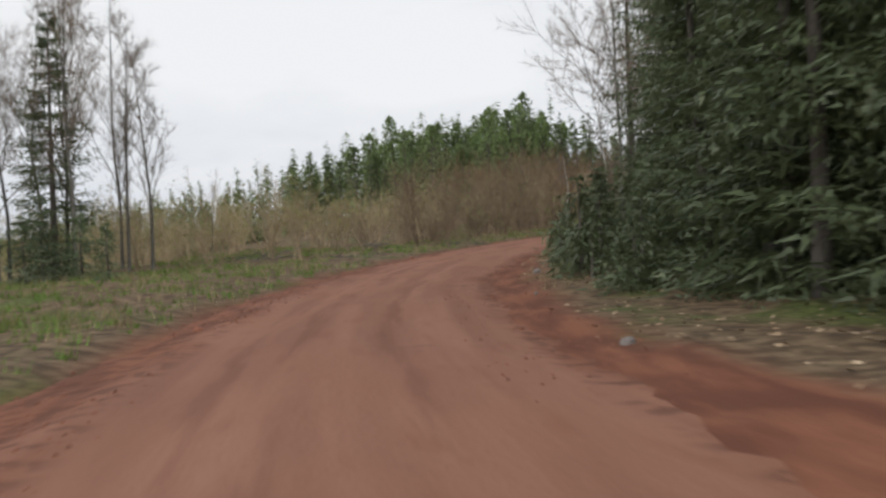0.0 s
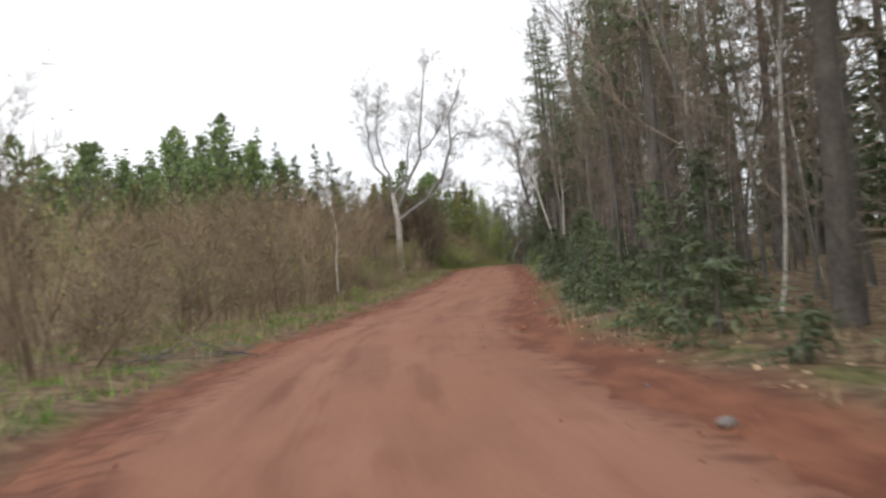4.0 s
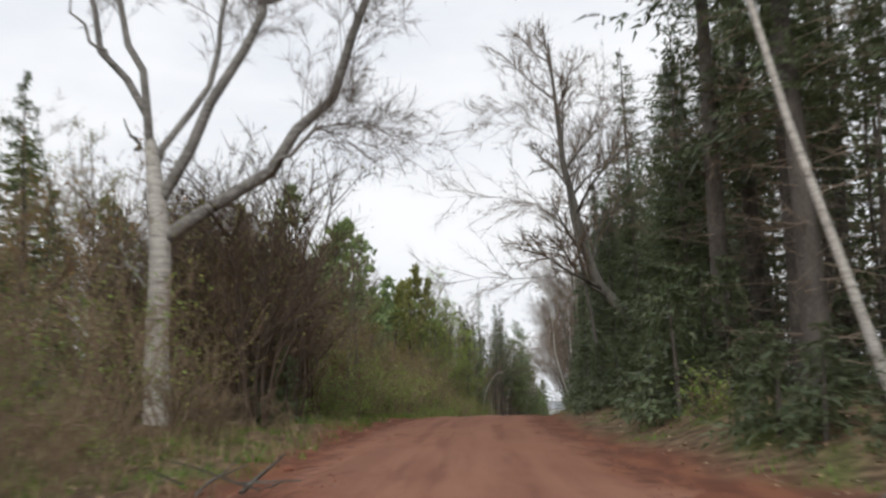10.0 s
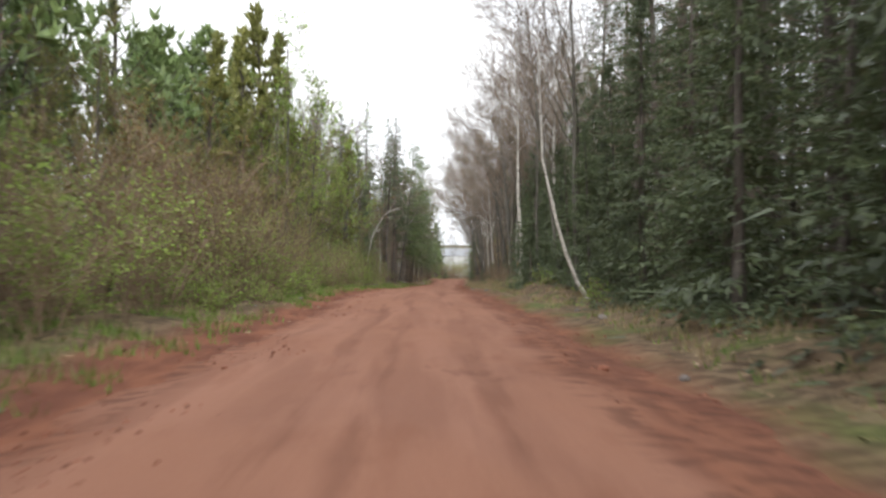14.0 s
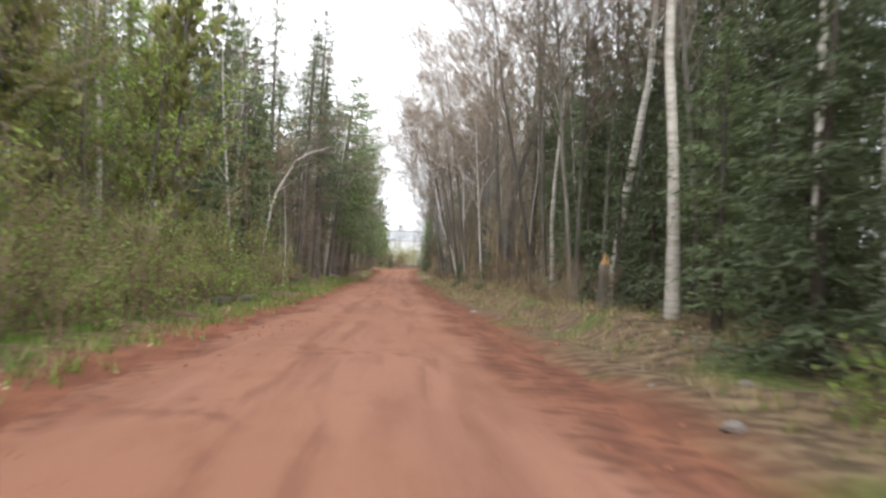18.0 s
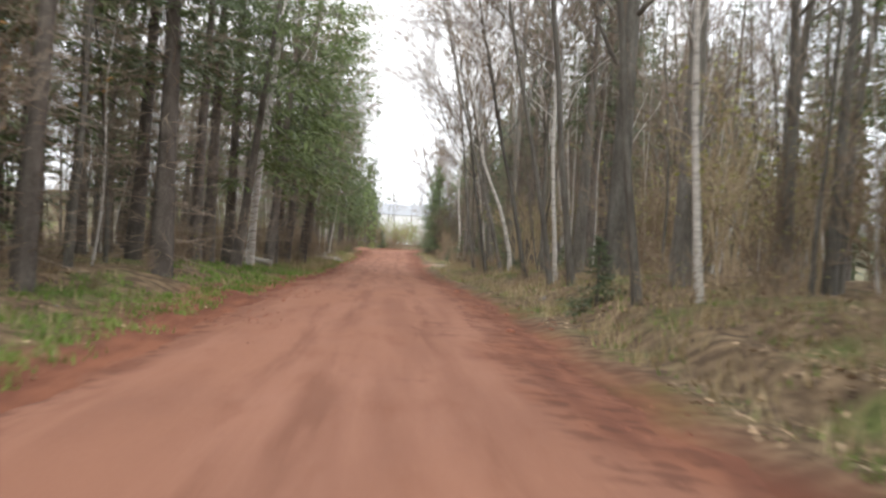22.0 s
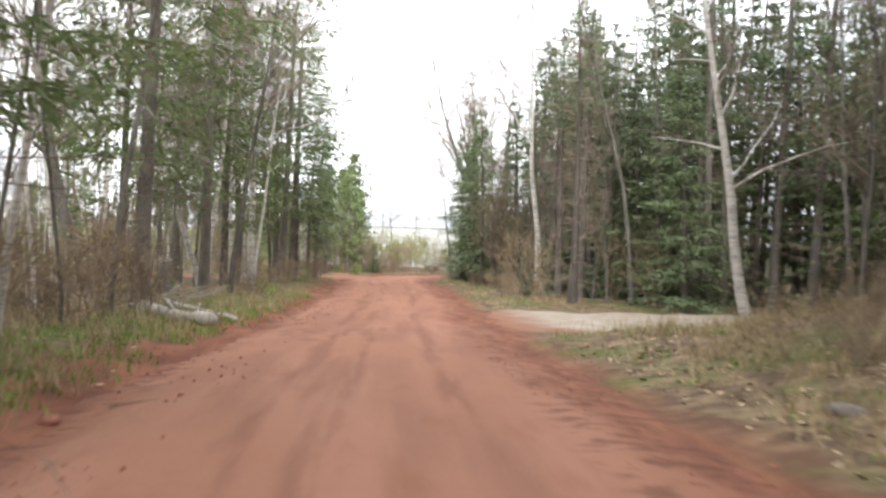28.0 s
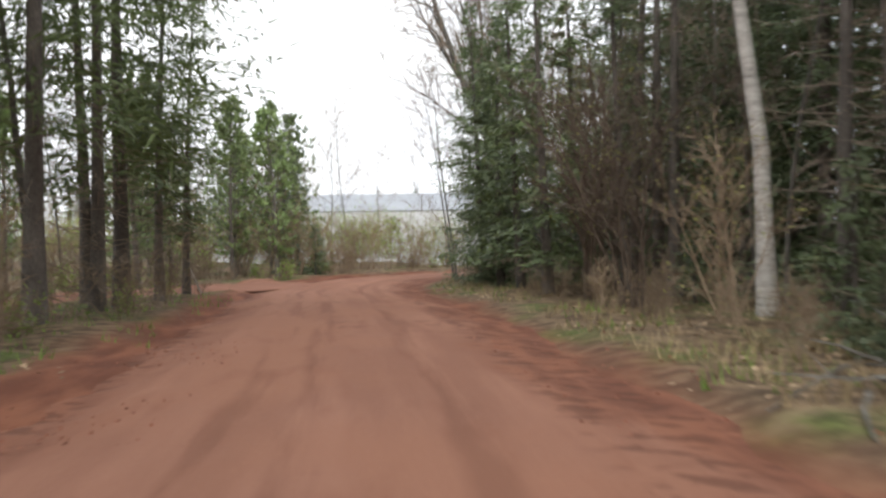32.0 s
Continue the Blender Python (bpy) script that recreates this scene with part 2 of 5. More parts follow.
        specks = step(noise_of(5.0, 1, 1, 6.0), 0.66, 0.70)
        color = blend(math_of("MULTIPLY", specks, math_of("ADD", math_of("MULTIPLY", edge, 0.6), 0.12)), color, (0.13, 0.055, 0.04))
        shoulder = math_of("MULTIPLY", step(across, 1.85, 2.3), step(noise_of(2.6, 1.0, 1.4, 7.0), 0.50, 0.60))
        color = blend(math_of("MULTIPLY", shoulder, 0.6), color, (0.105, 0.046, 0.031))
        height = math_of("ADD", math_of("MULTIPLY", fine, 0.35), math_of("ADD", streak, math_of("ADD", mid, math_of("MULTIPLY", shoulder, -0.6))))
    else:
        litter = blend(step(noise_of(3.0, 1, 1, 6.0), 0.35, 0.70), (0.085, 0.058, 0.037), (0.235, 0.165, 0.10))
        moss = blend(step(noise_of(6.0), 0.35, 0.65), (0.065, 0.085, 0.026), (0.135, 0.155, 0.05))
        floor = blend(step(noise_of(0.5, 1, 0.7), 0.50, 0.68), litter, moss)
        floor = blend(math_of("MULTIPLY", step(noise_of(0.9, 1, 1, 5.0), 0.56, 0.72), 0.6), floor, (0.30, 0.225, 0.135))
        near = step(math_of("ADD", across, math_of("MULTIPLY", wander, 0.55)), 2.9, 4.1)
        color = blend(near, damp, floor)
        height = math_of("ADD", math_of("MULTIPLY", fine, 0.7), math_of("ADD", mid, mid))
    l.new(color, b.inputs["Base Color"])
    bp = n.new("ShaderNodeBump")
    bp.inputs["Strength"].default_value, bp.inputs["Distance"].default_value = 0.7, 0.035
    l.new(height, bp.inputs["Height"])
    l.new(bp.outputs[0], b.inputs["Normal"])
    return m


def gravel_material():
    """Sandy gravel into which the road's red earth has been driven along its edges."""
    m = material("sandy_gravel", [(0.25, 0.18, 0.125), (0.30, 0.24, 0.18), (0.345, 0.29, 0.23), (0.41, 0.355, 0.295)], 1.3, 0.95, 0.7, coords="UV", fine=30.0, stops=[0.34, 0.44, 0.53, 0.63])
    n, l = m.node_tree.nodes, m.node_tree.links
    b = n["Principled BSDF"]
    stone = b.inputs["Base Color"].links[0].from_socket
    co, sep, rag, mix = (n.new("ShaderNode" + k) for k in ("TexCoord", "SeparateXYZ", "TexNoise", "Mix"))
    rag.inputs["Scale"].default_value, rag.inputs["Detail"].default_value = 0.9, 7.0
    l.new(co.outputs["UV"], sep.inputs[0])
    l.new(co.outputs["UV"], rag.inputs["Vector"])

    def shore(axis, lo, hi):
        k, r = n.new("ShaderNodeMath"), n.new("ShaderNodeMapRange")
        k.operation = "MULTIPLY_ADD"
        k.inputs[1].default_value = 2.6 if lo < hi else -2.6
        l.new(rag.outputs["Fac"], k.inputs[0])
        l.new(sep.outputs[axis], k.inputs[2])
        r.inputs["From Min"].default_value, r.inputs["From Max"].default_value = lo, hi
        l.new(k.outputs[0], r.inputs["Value"])
        return r.outputs["Result"]

    both = n.new("ShaderNodeMath")
    both.operation = "MULTIPLY"
    l.new(shore(0, 4.5, 6.0), both.inputs[0])
    l.new(shore(1, 319.0, 320.6), both.inputs[1])
    mix.data_type = "RGBA"
    mix.inputs["A"].default_value = (0.235, 0.105, 0.066, 1)
    l.new(both.outputs[0], mix.inputs[0])
    l.new(stone, mix.inputs["B"])
    l.new(mix.outputs["Result"], b.inputs["Base Color"])
    return m


M_GRAVEL = gravel_material()
M_ROAD = ground_material("red_earth_road", True)
M_GROUND = ground_material("verge_and_forest_floor", False)

# ---- the road's line: x, y and height of its surface, a knot about every 20 m ----
KNOTS = [(10, -45, 0.3), (5, -25, 0.2), (1.6, -10, 0.1), (0, 0, 0.0), (-1.5, 13.3, -0.24), (-1.4, 27.3, -0.39), (0.9, 42.5, -0.46), (5.5, 58.2, -0.5), (12.3, 74.2, -0.46),
         (19.4, 90.7, -0.24), (26.0, 106.9, 0.0), (32.3, 121.8, 0.34), (38.7, 135.9, 0.54), (45.5, 149.8, 0.36), (52.2, 162.7, 0.04), (60.3, 178.9, -0.38),
         (68.8, 194.8, -1.08), (77.2, 210.0, -1.83), (87.3, 228.6, -2.76), (96.7, 245.5, -3.4), (107.4, 265.2, -4.5), (117.1, 282.7, -5.2), (125.3, 297.0, -5.7),
         (131.9, 308.4, -5.95), (137.6, 318.9, -6.2), (143.6, 329.6, -6.5), (151.5, 338.0, -6.75), (164, 344.5, -7.1), (183, 351, -7.5), (206, 357, -7.8)]


def line_through(knots, count=14):
    k = np.array(knots, float)
    k = np.vstack([2 * k[0] - k[1], k, 2 * k[-1] - k[-2]])
    out = []
    for a, b, c, d in zip(k, k[1:], k[2:], k[3:]):
        for u in np.arange(count) / count:
            out.append(0.5 * (2 * b + (c - a) * u + (2 * a - 5 * b + 4 * c - d) * u * u + (3 * b - a - 3 * c + d) * u**3))
    return np.array(out + [k[-2]])


LINE = line_through(KNOTS)
ALONG = np.r_[0, np.cumsum(np.hypot(*np.diff(LINE[:, :2], axis=0).T))]
ALONG -= np.interp(0.0, LINE[:, 1], ALONG)
WAY = np.gradient(LINE[:, :2], axis=0)
WAY /= np.hypot(*WAY.T)[:, None]


def on_road(s, d):
    """World x, y and the road's height, s metres along its line and d to the right of it."""
    x, y, z = (np.interp(s, ALONG, LINE[:, k]) for k in range(3))
    wx, wy = (np.interp(s, ALONG, WAY[:, k]) for k in range(2))
    return x + d * wy, y - d * wx, z


def off_road(x, y):
    """The s and d of a place."""
    x, y = np.atleast_1d(x), np.atleast_1d(y)
    i = ((LINE[None, :, 0] - x[:, None]) ** 2 + (LINE[None, :, 1] - y[:, None]) ** 2).argmin(1)
    ox, oy = x - LINE[i, 0], y - LINE[i, 1]
    return ALONG[i] + ox * WAY[i, 0] + oy * WAY[i, 1], ox * WAY[i, 1] - oy * WAY[i, 0]


def lumps(x, y, size, seed=0):
    """Smooth value noise from -1 to 1."""
    x, y = np.asarray(x, float) / size, np.asarray(y, float) / size
    i, j = np.floor(x), np.floor(y)
    u, v = x - i, y - j
    u, v = u * u * (3 - 2 * u), v * v * (3 - 2 * v)

    def h(a, b):
        r = np.sin(a * 127.1 + b * 311.7 + seed * 74.7) * 43758.5453
        return (r - np.floor(r)) * 2 - 1
    return (h(i, j) * (1 - u) + h(i + 1, j) * u) * (1 - v) + (h(i, j + 1) * (1 - u) + h(i + 1, j + 1) * u) * v


def smooth(v, lo, hi):
    t = np.clip((np.asarray(v, float) - lo) / (hi - lo), 0, 1)
    return t * t * (3 - 2 * t)


def ground_height(s, d):
    s, d = np.asarray(s, float), np.asarray(d, float)
    x, y, z = on_road(s, d)
    a = np.abs(d)
    edge = 2.75 + 0.35 * lumps(s, d * 0.3, 3.0, 1) + 0.25 * lumps(s, d, 0.9, 2) + 0.35 * (d < 0)
    z = z - 0.3 + 0.24 * smooth(a, edge - 0.9, edge) + 0.12 * smooth(a, edge, edge + 0.8)
    right = d > 0
    z = z + np.where(right, 0.30, 0.12) * smooth(a, 3.4, 5.5) * smooth(lumps(s, 0 * s, 14.0, 3), -0.6, 0.6)
    z = z + np.where(right, 0.45, 0.0) * smooth(s, 105, 122) * (1 - smooth(s, 150, 172)) * smooth(a, 3.6, 6.0)
    cut = smooth(s, 178, 190) * (1 - smooth(s, 292, 304)) * smooth(lumps(s, 0 * s, 9.0, 13), -0.7, 0.2)
    z = z + np.where(right, 0.42 * cut * smooth(a, 4.0 + 0.3 * lumps(s, d, 1.0, 14), 4.8) + 0.5 * smooth(s, 236, 250) * (1 - smooth(s - 0.7 * np.maximum(0, d - 5), 306, 314)) * smooth(a, 4.6, 7.5), 0.36 * smooth(s, 232, 246) * (1 - smooth(s, 300, 312)) * smooth(a, 4.0, 6.4))
    z = z + smooth(a, 2.6, 5.0) * (0.10 * lumps(x, y, 1.3, 4) + 0.05 * lumps(x, y, 1.0, 5)) + smooth(a, 6, 14) * 0.25 * lumps(x, y, 6.0, 6)
    left = smooth(-d, 5.0, 24.0)
    z = z + left * 4.2 * np.exp(-(((x - 14) / 26) ** 2) - ((y - 140) / 42) ** 2) - 0.15 * np.maximum(0, -12 - x) * smooth(-d, 10, 30) * (1 - smooth(s, 170, 230))
    apron = smooth(d, 2.0, 3.2) * (1 - smooth(d, 16.5, 18)) * smooth(s - 0.55 * np.maximum(0, d - 6), 313.6, 315.6) * (1 - smooth(s, 330.0, 332.0))
    return z * (1 - apron) + (on_road(s, d)[2] - 0.09) * apron


def place(s, d, sink=0.0):
    x, y, _ = on_road(s, d)
    return Vector((float(x), float(y), float(ground_height(s, d)) - sink))


def spot(x, y, sink=0.0):
    s, d = off_road(x, y)
    return Vector((x, y, float(ground_height(s, d)[0]) - sink))


# ---- meshes ----
class Build:
    def __init__(self):
        self.v, self.f = [], []

    def tube(self, points, radii, sides=6, cap=False):
        base, n = len(self.v), len(points)
        up = None
        for k in range(n):
            d = (points[min(k + 1, n - 1)] - points[max(k - 1, 0)]).normalized()
            side = (d.orthogonal() if up is None else up - d * up.dot(d)).normalized()
            up = side
            other = d.cross(side)
            for q in range(sides):
                a = 2 * math.pi * q / sides
                self.v.append(points[k] + radii[k] * (side * math.cos(a) + other * math.sin(a)))
        for k in range(n - 1):
            for q in range(sides):
                a, b = base + k * sides + q, base + k * sides + (q + 1) % sides
                self.f.append((a, b, b + sides, a + sides))
        if cap:
            self.f.append(tuple(range(base, base + sides))[::-1])
            self.f.append(tuple(range(base + (n - 1) * sides, base + n * sides)))

    def spike(self, p, q, r):
        d = (q - p).normalized()
        a = d.orthogonal().normalized() * r
        b = d.cross(a)
        k = len(self.v)
        self.v += [p + a, p - 0.5 * a + 0.87 * b, p - 0.5 * a - 0.87 * b, q]
        self.f += [(k, k + 1, k + 3), (k + 1, k + 2, k + 3), (k + 2, k, k + 3)]

    def sliver(self, p, q, width):
        """A twig: one long thin triangle."""
        d = q - p
        side = d.cross(Vector((some(-1, 1), some(-1, 1), some(-1, 1))))
        side = side.normalized() * width if side.length > 1e-6 else Vector((width, 0, 0))
        k = len(self.v)
        self.v += [p + side, p - side, q]
        self.f.append((k, k + 1, k + 2))

    def blade(self, p, q, width, normal):
        """A long diamond from p to q."""
        side = (q - p).cross(normal)
        side = side.normalized() * width * 0.5 if side.length > 1e-6 else Vector((width * 0.5, 0, 0))
        m = p.lerp(q, 0.45)
        k = len(self.v)
        self.v += [p, m + side, q, m - side]
        self.f.append((k, k + 1, k + 2, k + 3))

    def mesh(self, name, mat, soft=False):
        me = bpy.data.meshes.new(name)
        me.from_pydata([tuple(v) for v in self.v], [], self.f)
        me.materials.append(mat)
        if soft:
            me.polygons.foreach_set("use_smooth", [True] * len(me.polygons))
        me.update()
        return me


def part(name, me, parent, label=""):
    ob = new(name, me)
    ob.parent = parent
    if label:
        ob["label"] = label
    return ob


def some(lo, hi):
    return random.uniform(lo, hi)


def turned(d, spread, az=None):
    """d tilted by spread radians to the side az."""
    a = d.orthogonal().normalized()
    az = random.uniform(0, 2 * math.pi) if az is None else az
    side = a * math.cos(az) + d.cross(a) * math.sin(az)
    return (d * math.cos(spread) + side * math.sin(spread)).normalized()


def bent(p, d, length, count, wander, rise=0.0):
    pts = [p.copy()]
    for _ in range(count):
        d = (d + Vector((some(-1, 1), some(-1, 1), some(-1, 1))) * wander + Vector((0, 0, rise))).normalized()
        pts.append(pts[-1] + d * length / count)
    return pts


def twiggy(wood, fine, p, d, length, radius, level, leaf=None, rise=0.06, density=1.0, wander=0.16):
    """A limb with its side limbs down to twigs: limbs into wood, twigs into fine, buds or leaves into leaf."""
    count = min(max(3, int(length / 0.8)), 6) if level else 1
    pts = bent(p, d, length, count, wander, rise)
    n = len(pts)
    if level == 0:
        fine.spike(pts[0], pts[1], radius * 1.1)
    else:
        (wood if radius > 0.018 else fine).tube(pts, [radius * (1 - 0.8 * k / (n - 1)) for k in range(n)], 5 if radius > 0.05 else 4 if radius > 0.02 else 3)
    kids = int((5 if level else 9) * density + length * (1.3 if level else 4.0) * density)
    for k in range(kids):
        u = some(0.2, 1.0) * (n - 1)
        i = min(int(u), n - 2)
        at, along = pts[i].lerp(pts[i + 1], u - i), (pts[i + 1] - pts[i]).normalized()
        out = turned(along, some(0.45, 0.95))
        out = (out + Vector((0, 0, rise * 2))).normalized()
        if level:
            twiggy(wood, fine, at, out, length * some(0.28, 0.5) * (1.15 - 0.5 * u / n), radius * 0.45, level - 1, leaf, rise, density, wander)
        else:
            tip = at + out * some(0.25, 0.8) * min(1.0, 0.35 + length)
            fine.sliver(at, tip, max(0.008, radius * 0.6))
            if leaf is not None and random.random() < leaf[1]:
                for _ in range(leaf[2]):
                    c = at.lerp(tip, some(0.3, 1.1))
                    w = leaf[3] * some(0.6, 1.4)
                    leaf[0].blade(c, c + Vector((some(-1, 1), some(-1, 1), some(-0.7, 0.9))).normalized() * w * 1.7, w, Vector((some(-1, 1), some(-1, 1), 1)))


def frond(nd, p, az, length, droop, lift, steps=6, wide=0.42, fat=0.12, fine=False):
    """A spruce branch: a spine with flat side sprays that hang a little."""
    put = (lambda c, q, w, n: spray(nd, c, q, n, w * 0.9)) if fine else (lambda c, q, w, n: nd.blade(c, q, w, n))
    out, side = Vector((math.cos(az), math.sin(az), 0)), Vector((-math.sin(az), math.cos(az), 0))
    at = lambda t: p + out * length * t + Vector((0, 0, length * (-droop * t + lift * t * t)))  # noqa: E731
    up = Vector((0, 0, 1))
    for k in range(steps):
        t = 0.14 + 0.8 * (k + some(-0.2, 0.3)) / steps
        c = at(t)
        reach = length * wide * (1.05 - t) + 0.10
        for sgn in (-1, 1):
            q = c + out * reach * some(0.35, 0.8) + side * sgn * reach * some(0.5, 1.0) + up * reach * some(-0.5, 0.1)
            put(c, q, fat * (some(0.8, 1.8) + 1.1 * reach), up + side * some(-0.9, 0.9) + out * some(-0.6, 0.6))
        q = c + out * reach * some(0.1, 0.6) + side * some(-0.5, 0.5) * reach - up * some(0.12, 0.4)
        put(c, q, fat * some(0.9, 1.5), side + out * some(-1, 1))
    put(at(0.05), at(0.62), fat * 1.5, up)
    put(at(0.5), at(1.05), fat * 1.6, up)


def spray(nd, c, q, normal, width):
    """A spray of needled twigs: short tufts set to and fro along a hanging line."""
    d = q - c
    side = d.cross(normal)
    side = side.normalized() if side.length > 1e-6 else Vector((1, 0, 0))
    long = d.length
    count = 3 if long > 0.35 else 2
    for k in range(count):
        m = c + d * ((k + some(0.0, 0.7)) / count)
        tip = m + d * (some(0.22, 0.36) * 3 / count) + side * (-1) ** k * long * some(0.05, 0.34) + Vector((0, 0, some(-0.14, 0.03))) * long
        w = side * width * some(0.25, 0.5) + normal * some(-0.02, 0.02)
        i = len(nd.v)
        nd.v += [m + w, m - w, tip]
        nd.f.append((i, i + 1, i + 2))


def thing(name, parts, label, category, group=""):
    root = new(name)
    tagged(root, label, category, group)
    for pname, build, mat, soft, plabel in parts:
        if build.f:
            ob = part(pname, build.mesh(pname, mat, soft), root, plabel)
            if pname != "trunk":
                ob["kind"] = "stuff"
    return root


def spruce(height, width, bare=0.0, gap=0.42, per=7, steps=6, mat=None, label="dense dark green spruce with drooping needled boughs", name="spruce", fine=False, fat=0.085, taper=0.8, thick=1.0, droop=(0.12, 0.42)):
    """bare: the share of the height over which only dead grey branches are left."""
    trunk, dead, nd = Build(), Build(), Build()
    r0 = (height * 0.011 + 0.03) * thick
    pts = bent(Vector((0, 0, -0.15)), Vector((0, 0, 1)), height, 7, 0.02)
    trunk.tube(pts, [r0 * (1.25 if k == 0 else 1) * (1 - 0.93 * k / 7) for k in range(8)], 8)
    at = lambda z: pts[min(int(z / height * 7), 6)].lerp(pts[min(int(z / height * 7), 6) + 1], z / height * 7 - min(int(z / height * 7), 6))  # noqa: E731
    z = height * max(bare, 0.02) * some(0.85, 1.05)
    while z < height * 0.985:
        t = (z / height - bare * 0.85) / (1 - bare * 0.85)
        reach = width * (1 - t) ** taper * (0.75 if bare and t < 0.2 else 1.0) + 0.12
        for k in range(max(3, int(per * (1.1 - 0.5 * t)))):
            if random.random() < 0.93:
                frond(nd, at(z) + Vector((0, 0, some(-0.15, 0.15))), some(0, 6.283), reach * some(0.6, 1.12), some(*droop) * (1.2 - t), some(0.1, 0.32), steps, 0.40, fat if fine else 0.13, fine)
        z += gap * some(0.8, 1.2) * (0.6 + 0.5 * (1 - t))
    z = 0.8
    while z < height * bare * 1.15:
        for _ in range(3):
            out = turned(Vector((0, 0, 1)), some(1.2, 1.95))
            q = at(z) + out * width * some(0.3, 0.8)
            dead.spike(at(z), q, 0.014)
            for _ in range(4):
                c = at(z).lerp(q, some(0.3, 0.95))
                dead.spike(c, c + turned(out, some(0.5, 0.9)) * some(0.2, 0.7), 0.008)
        z += some(0.15, 0.35)
    return thing(name, [("trunk", trunk, M_CONIFER_BARK, True, ""), ("dead_wood", dead, M_TWIG, False, "bare grey dead branches"), ("crown", nd, mat or M_SPRUCE, False, "")], label, "tree", "conifers along the road")


def pine(height, width, bare=0.1, mat=None, label="young green pine with a rounded tufted crown", limbs=56, tufts=6):
    trunk, limb, nd = Build(), Build(), Build()
    pts = bent(Vector((0, 0, -0.15)), Vector((0, 0, 1)), height, 7, 0.04)
    trunk.tube(pts, [(height * 0.011 + 0.03) * (1 - 0.92 * k / 7) for k in range(8)], 8)
    for k in range(limbs):
        t = bare + (1 - bare) * (k / limbs) ** 0.85
        i = min(int(t * 7), 6)
        p = pts[i].lerp(pts[i + 1], t * 7 - i)
        u = (t - bare) / (1 - bare)
        reach = width * (1.0 - 0.82 * u ** 2.2) * (0.55 + 0.45 * min(1, u * 4)) * some(0.6, 1.1)
        d = turned(Vector((0, 0, 1)), some(0.95, 1.35) - 0.55 * u)
        line = bent(p, d, reach, 3, 0.12, 0.10)
        limb.tube(line, [0.03, 0.022, 0.014, 0.006], 3)
        for _ in range(tufts):
            w = some(0.25, 1.0) * 2.99
            c = line[int(w)].lerp(line[int(w) + 1], w - int(w)) + Vector((some(-1, 1), some(-1, 1), some(-0.5, 0.8))) * 0.34 * min(1, reach)
            axis = (d + Vector((some(-0.7, 0.7), some(-0.7, 0.7), some(0.2, 0.9)))).normalized()
            for _ in range(4):
                q = turned(axis, some(0.2, 1.1))
                nd.blade(c - q * 0.08, c + q * some(0.26, 0.54), some(0.11, 0.22), Vector((some(-1, 1), some(-1, 1), 1)))
    return thing("pine", [("trunk", trunk, M_CONIFER_BARK, True, ""), ("branchwork", limb, M_CONIFER_BARK, False, ""), ("crown", nd, mat or M_PINE, False, "")], label, "tree", "conifers along the road")


def through_knots(knots, count):
    """count + 1 points along a bent line of a few knots."""
    k = np.array([tuple(p) for p in knots], float)
    along = np.r_[0, np.cumsum(np.linalg.norm(np.diff(k, axis=0), axis=1))]
    return [Vector([float(np.interp(along[-1] * i / count, along, k[:, c])) for c in range(3)]) for i in range(count + 1)]


def bare_tree(height, radius, lean=0.05, birch=False, start=0.35, limbs=14, level=1, density=0.85, spread=(0.45, 0.95), label="", curve=0.05, bud=None, reach=0.36, line=None, twig_rise=0.05, leaf_mat=None, name=""):
    wood, limb, fine, leaf = Build(), Build(), Build(), Build()
    d = turned(Vector((0, 0, 1)), lean)
    pts = bent(Vector((0, 0, -0.15)), d, height, 9, curve, 0.03) if line is None else through_knots(line, 9)
    wood.tube(pts, [radius * (1.3 if k == 0 else 1) * (1 - 0.88 * k / 9) + 0.004 for k in range(10)], 8)
    lf = (leaf, bud[0], bud[1], bud[2]) if bud else None
    for k in range(limbs):
        t = start + (0.97 - start) * (k + some(0, 0.8)) / limbs
        i = min(int(t * 9), 8)
        p = pts[i].lerp(pts[i + 1], t * 9 - i)
        along = (pts[i + 1] - pts[i]).normalized()
        twiggy(limb, fine, p, turned(along, some(*spread)), height * reach * some(0.6, 1.1) * (1.15 - 0.75 * (t - start) / (1 - start)), radius * 0.36 * (1.1 - 0.7 * t), level, lf, twig_rise, density, 0.22)
    bark, twig = (M_BIRCH, M_BIRCH_TWIG) if birch else (M_BARK, M_TWIG)
    return thing(name or ("birch" if birch else "deciduous_tree"), [("trunk", wood, bark, True, ""), ("branchwork", limb, bark, True, ""), ("twig_haze", fine, twig, False, "fine bare twigs"), ("bud_haze", leaf, leaf_mat or M_BUD, False, "fresh yellow-green leaves" if leaf_mat else "opening yellow-brown buds")],
                 label or ("white-barked birch with fine leafless twigs" if birch else "leafless grey-brown deciduous tree with fine twigs"), "tree", "birches" if birch else "leafless trees")


def shrub(height, stems, leaf_mat=None, share=0.0, each=1, size=0.05, stem_mat=None, spread=0.4, label="", name="shrub", density=0.75):
    fine, leaf = Build(), Build()
    for _ in range(stems):
        a, r = some(0, 6.283), some(0, 0.4)
        d = turned(Vector((0, 0, 1)), some(0.03, spread))
        twiggy(fine, fine, Vector((r * math.cos(a), r * math.sin(a), -0.1)), d, height * some(0.6, 1.05), 0.006 * height + 0.004, 1, (leaf, share, each, size) if share else None, 0.03, density, 0.13)
    return thing(name, [("stem_clump", fine, stem_mat or M_ALDER, False, ""), ("foliage", leaf, leaf_mat or M_BUD, False, "")], label, "shrub", "roadside shrubs")


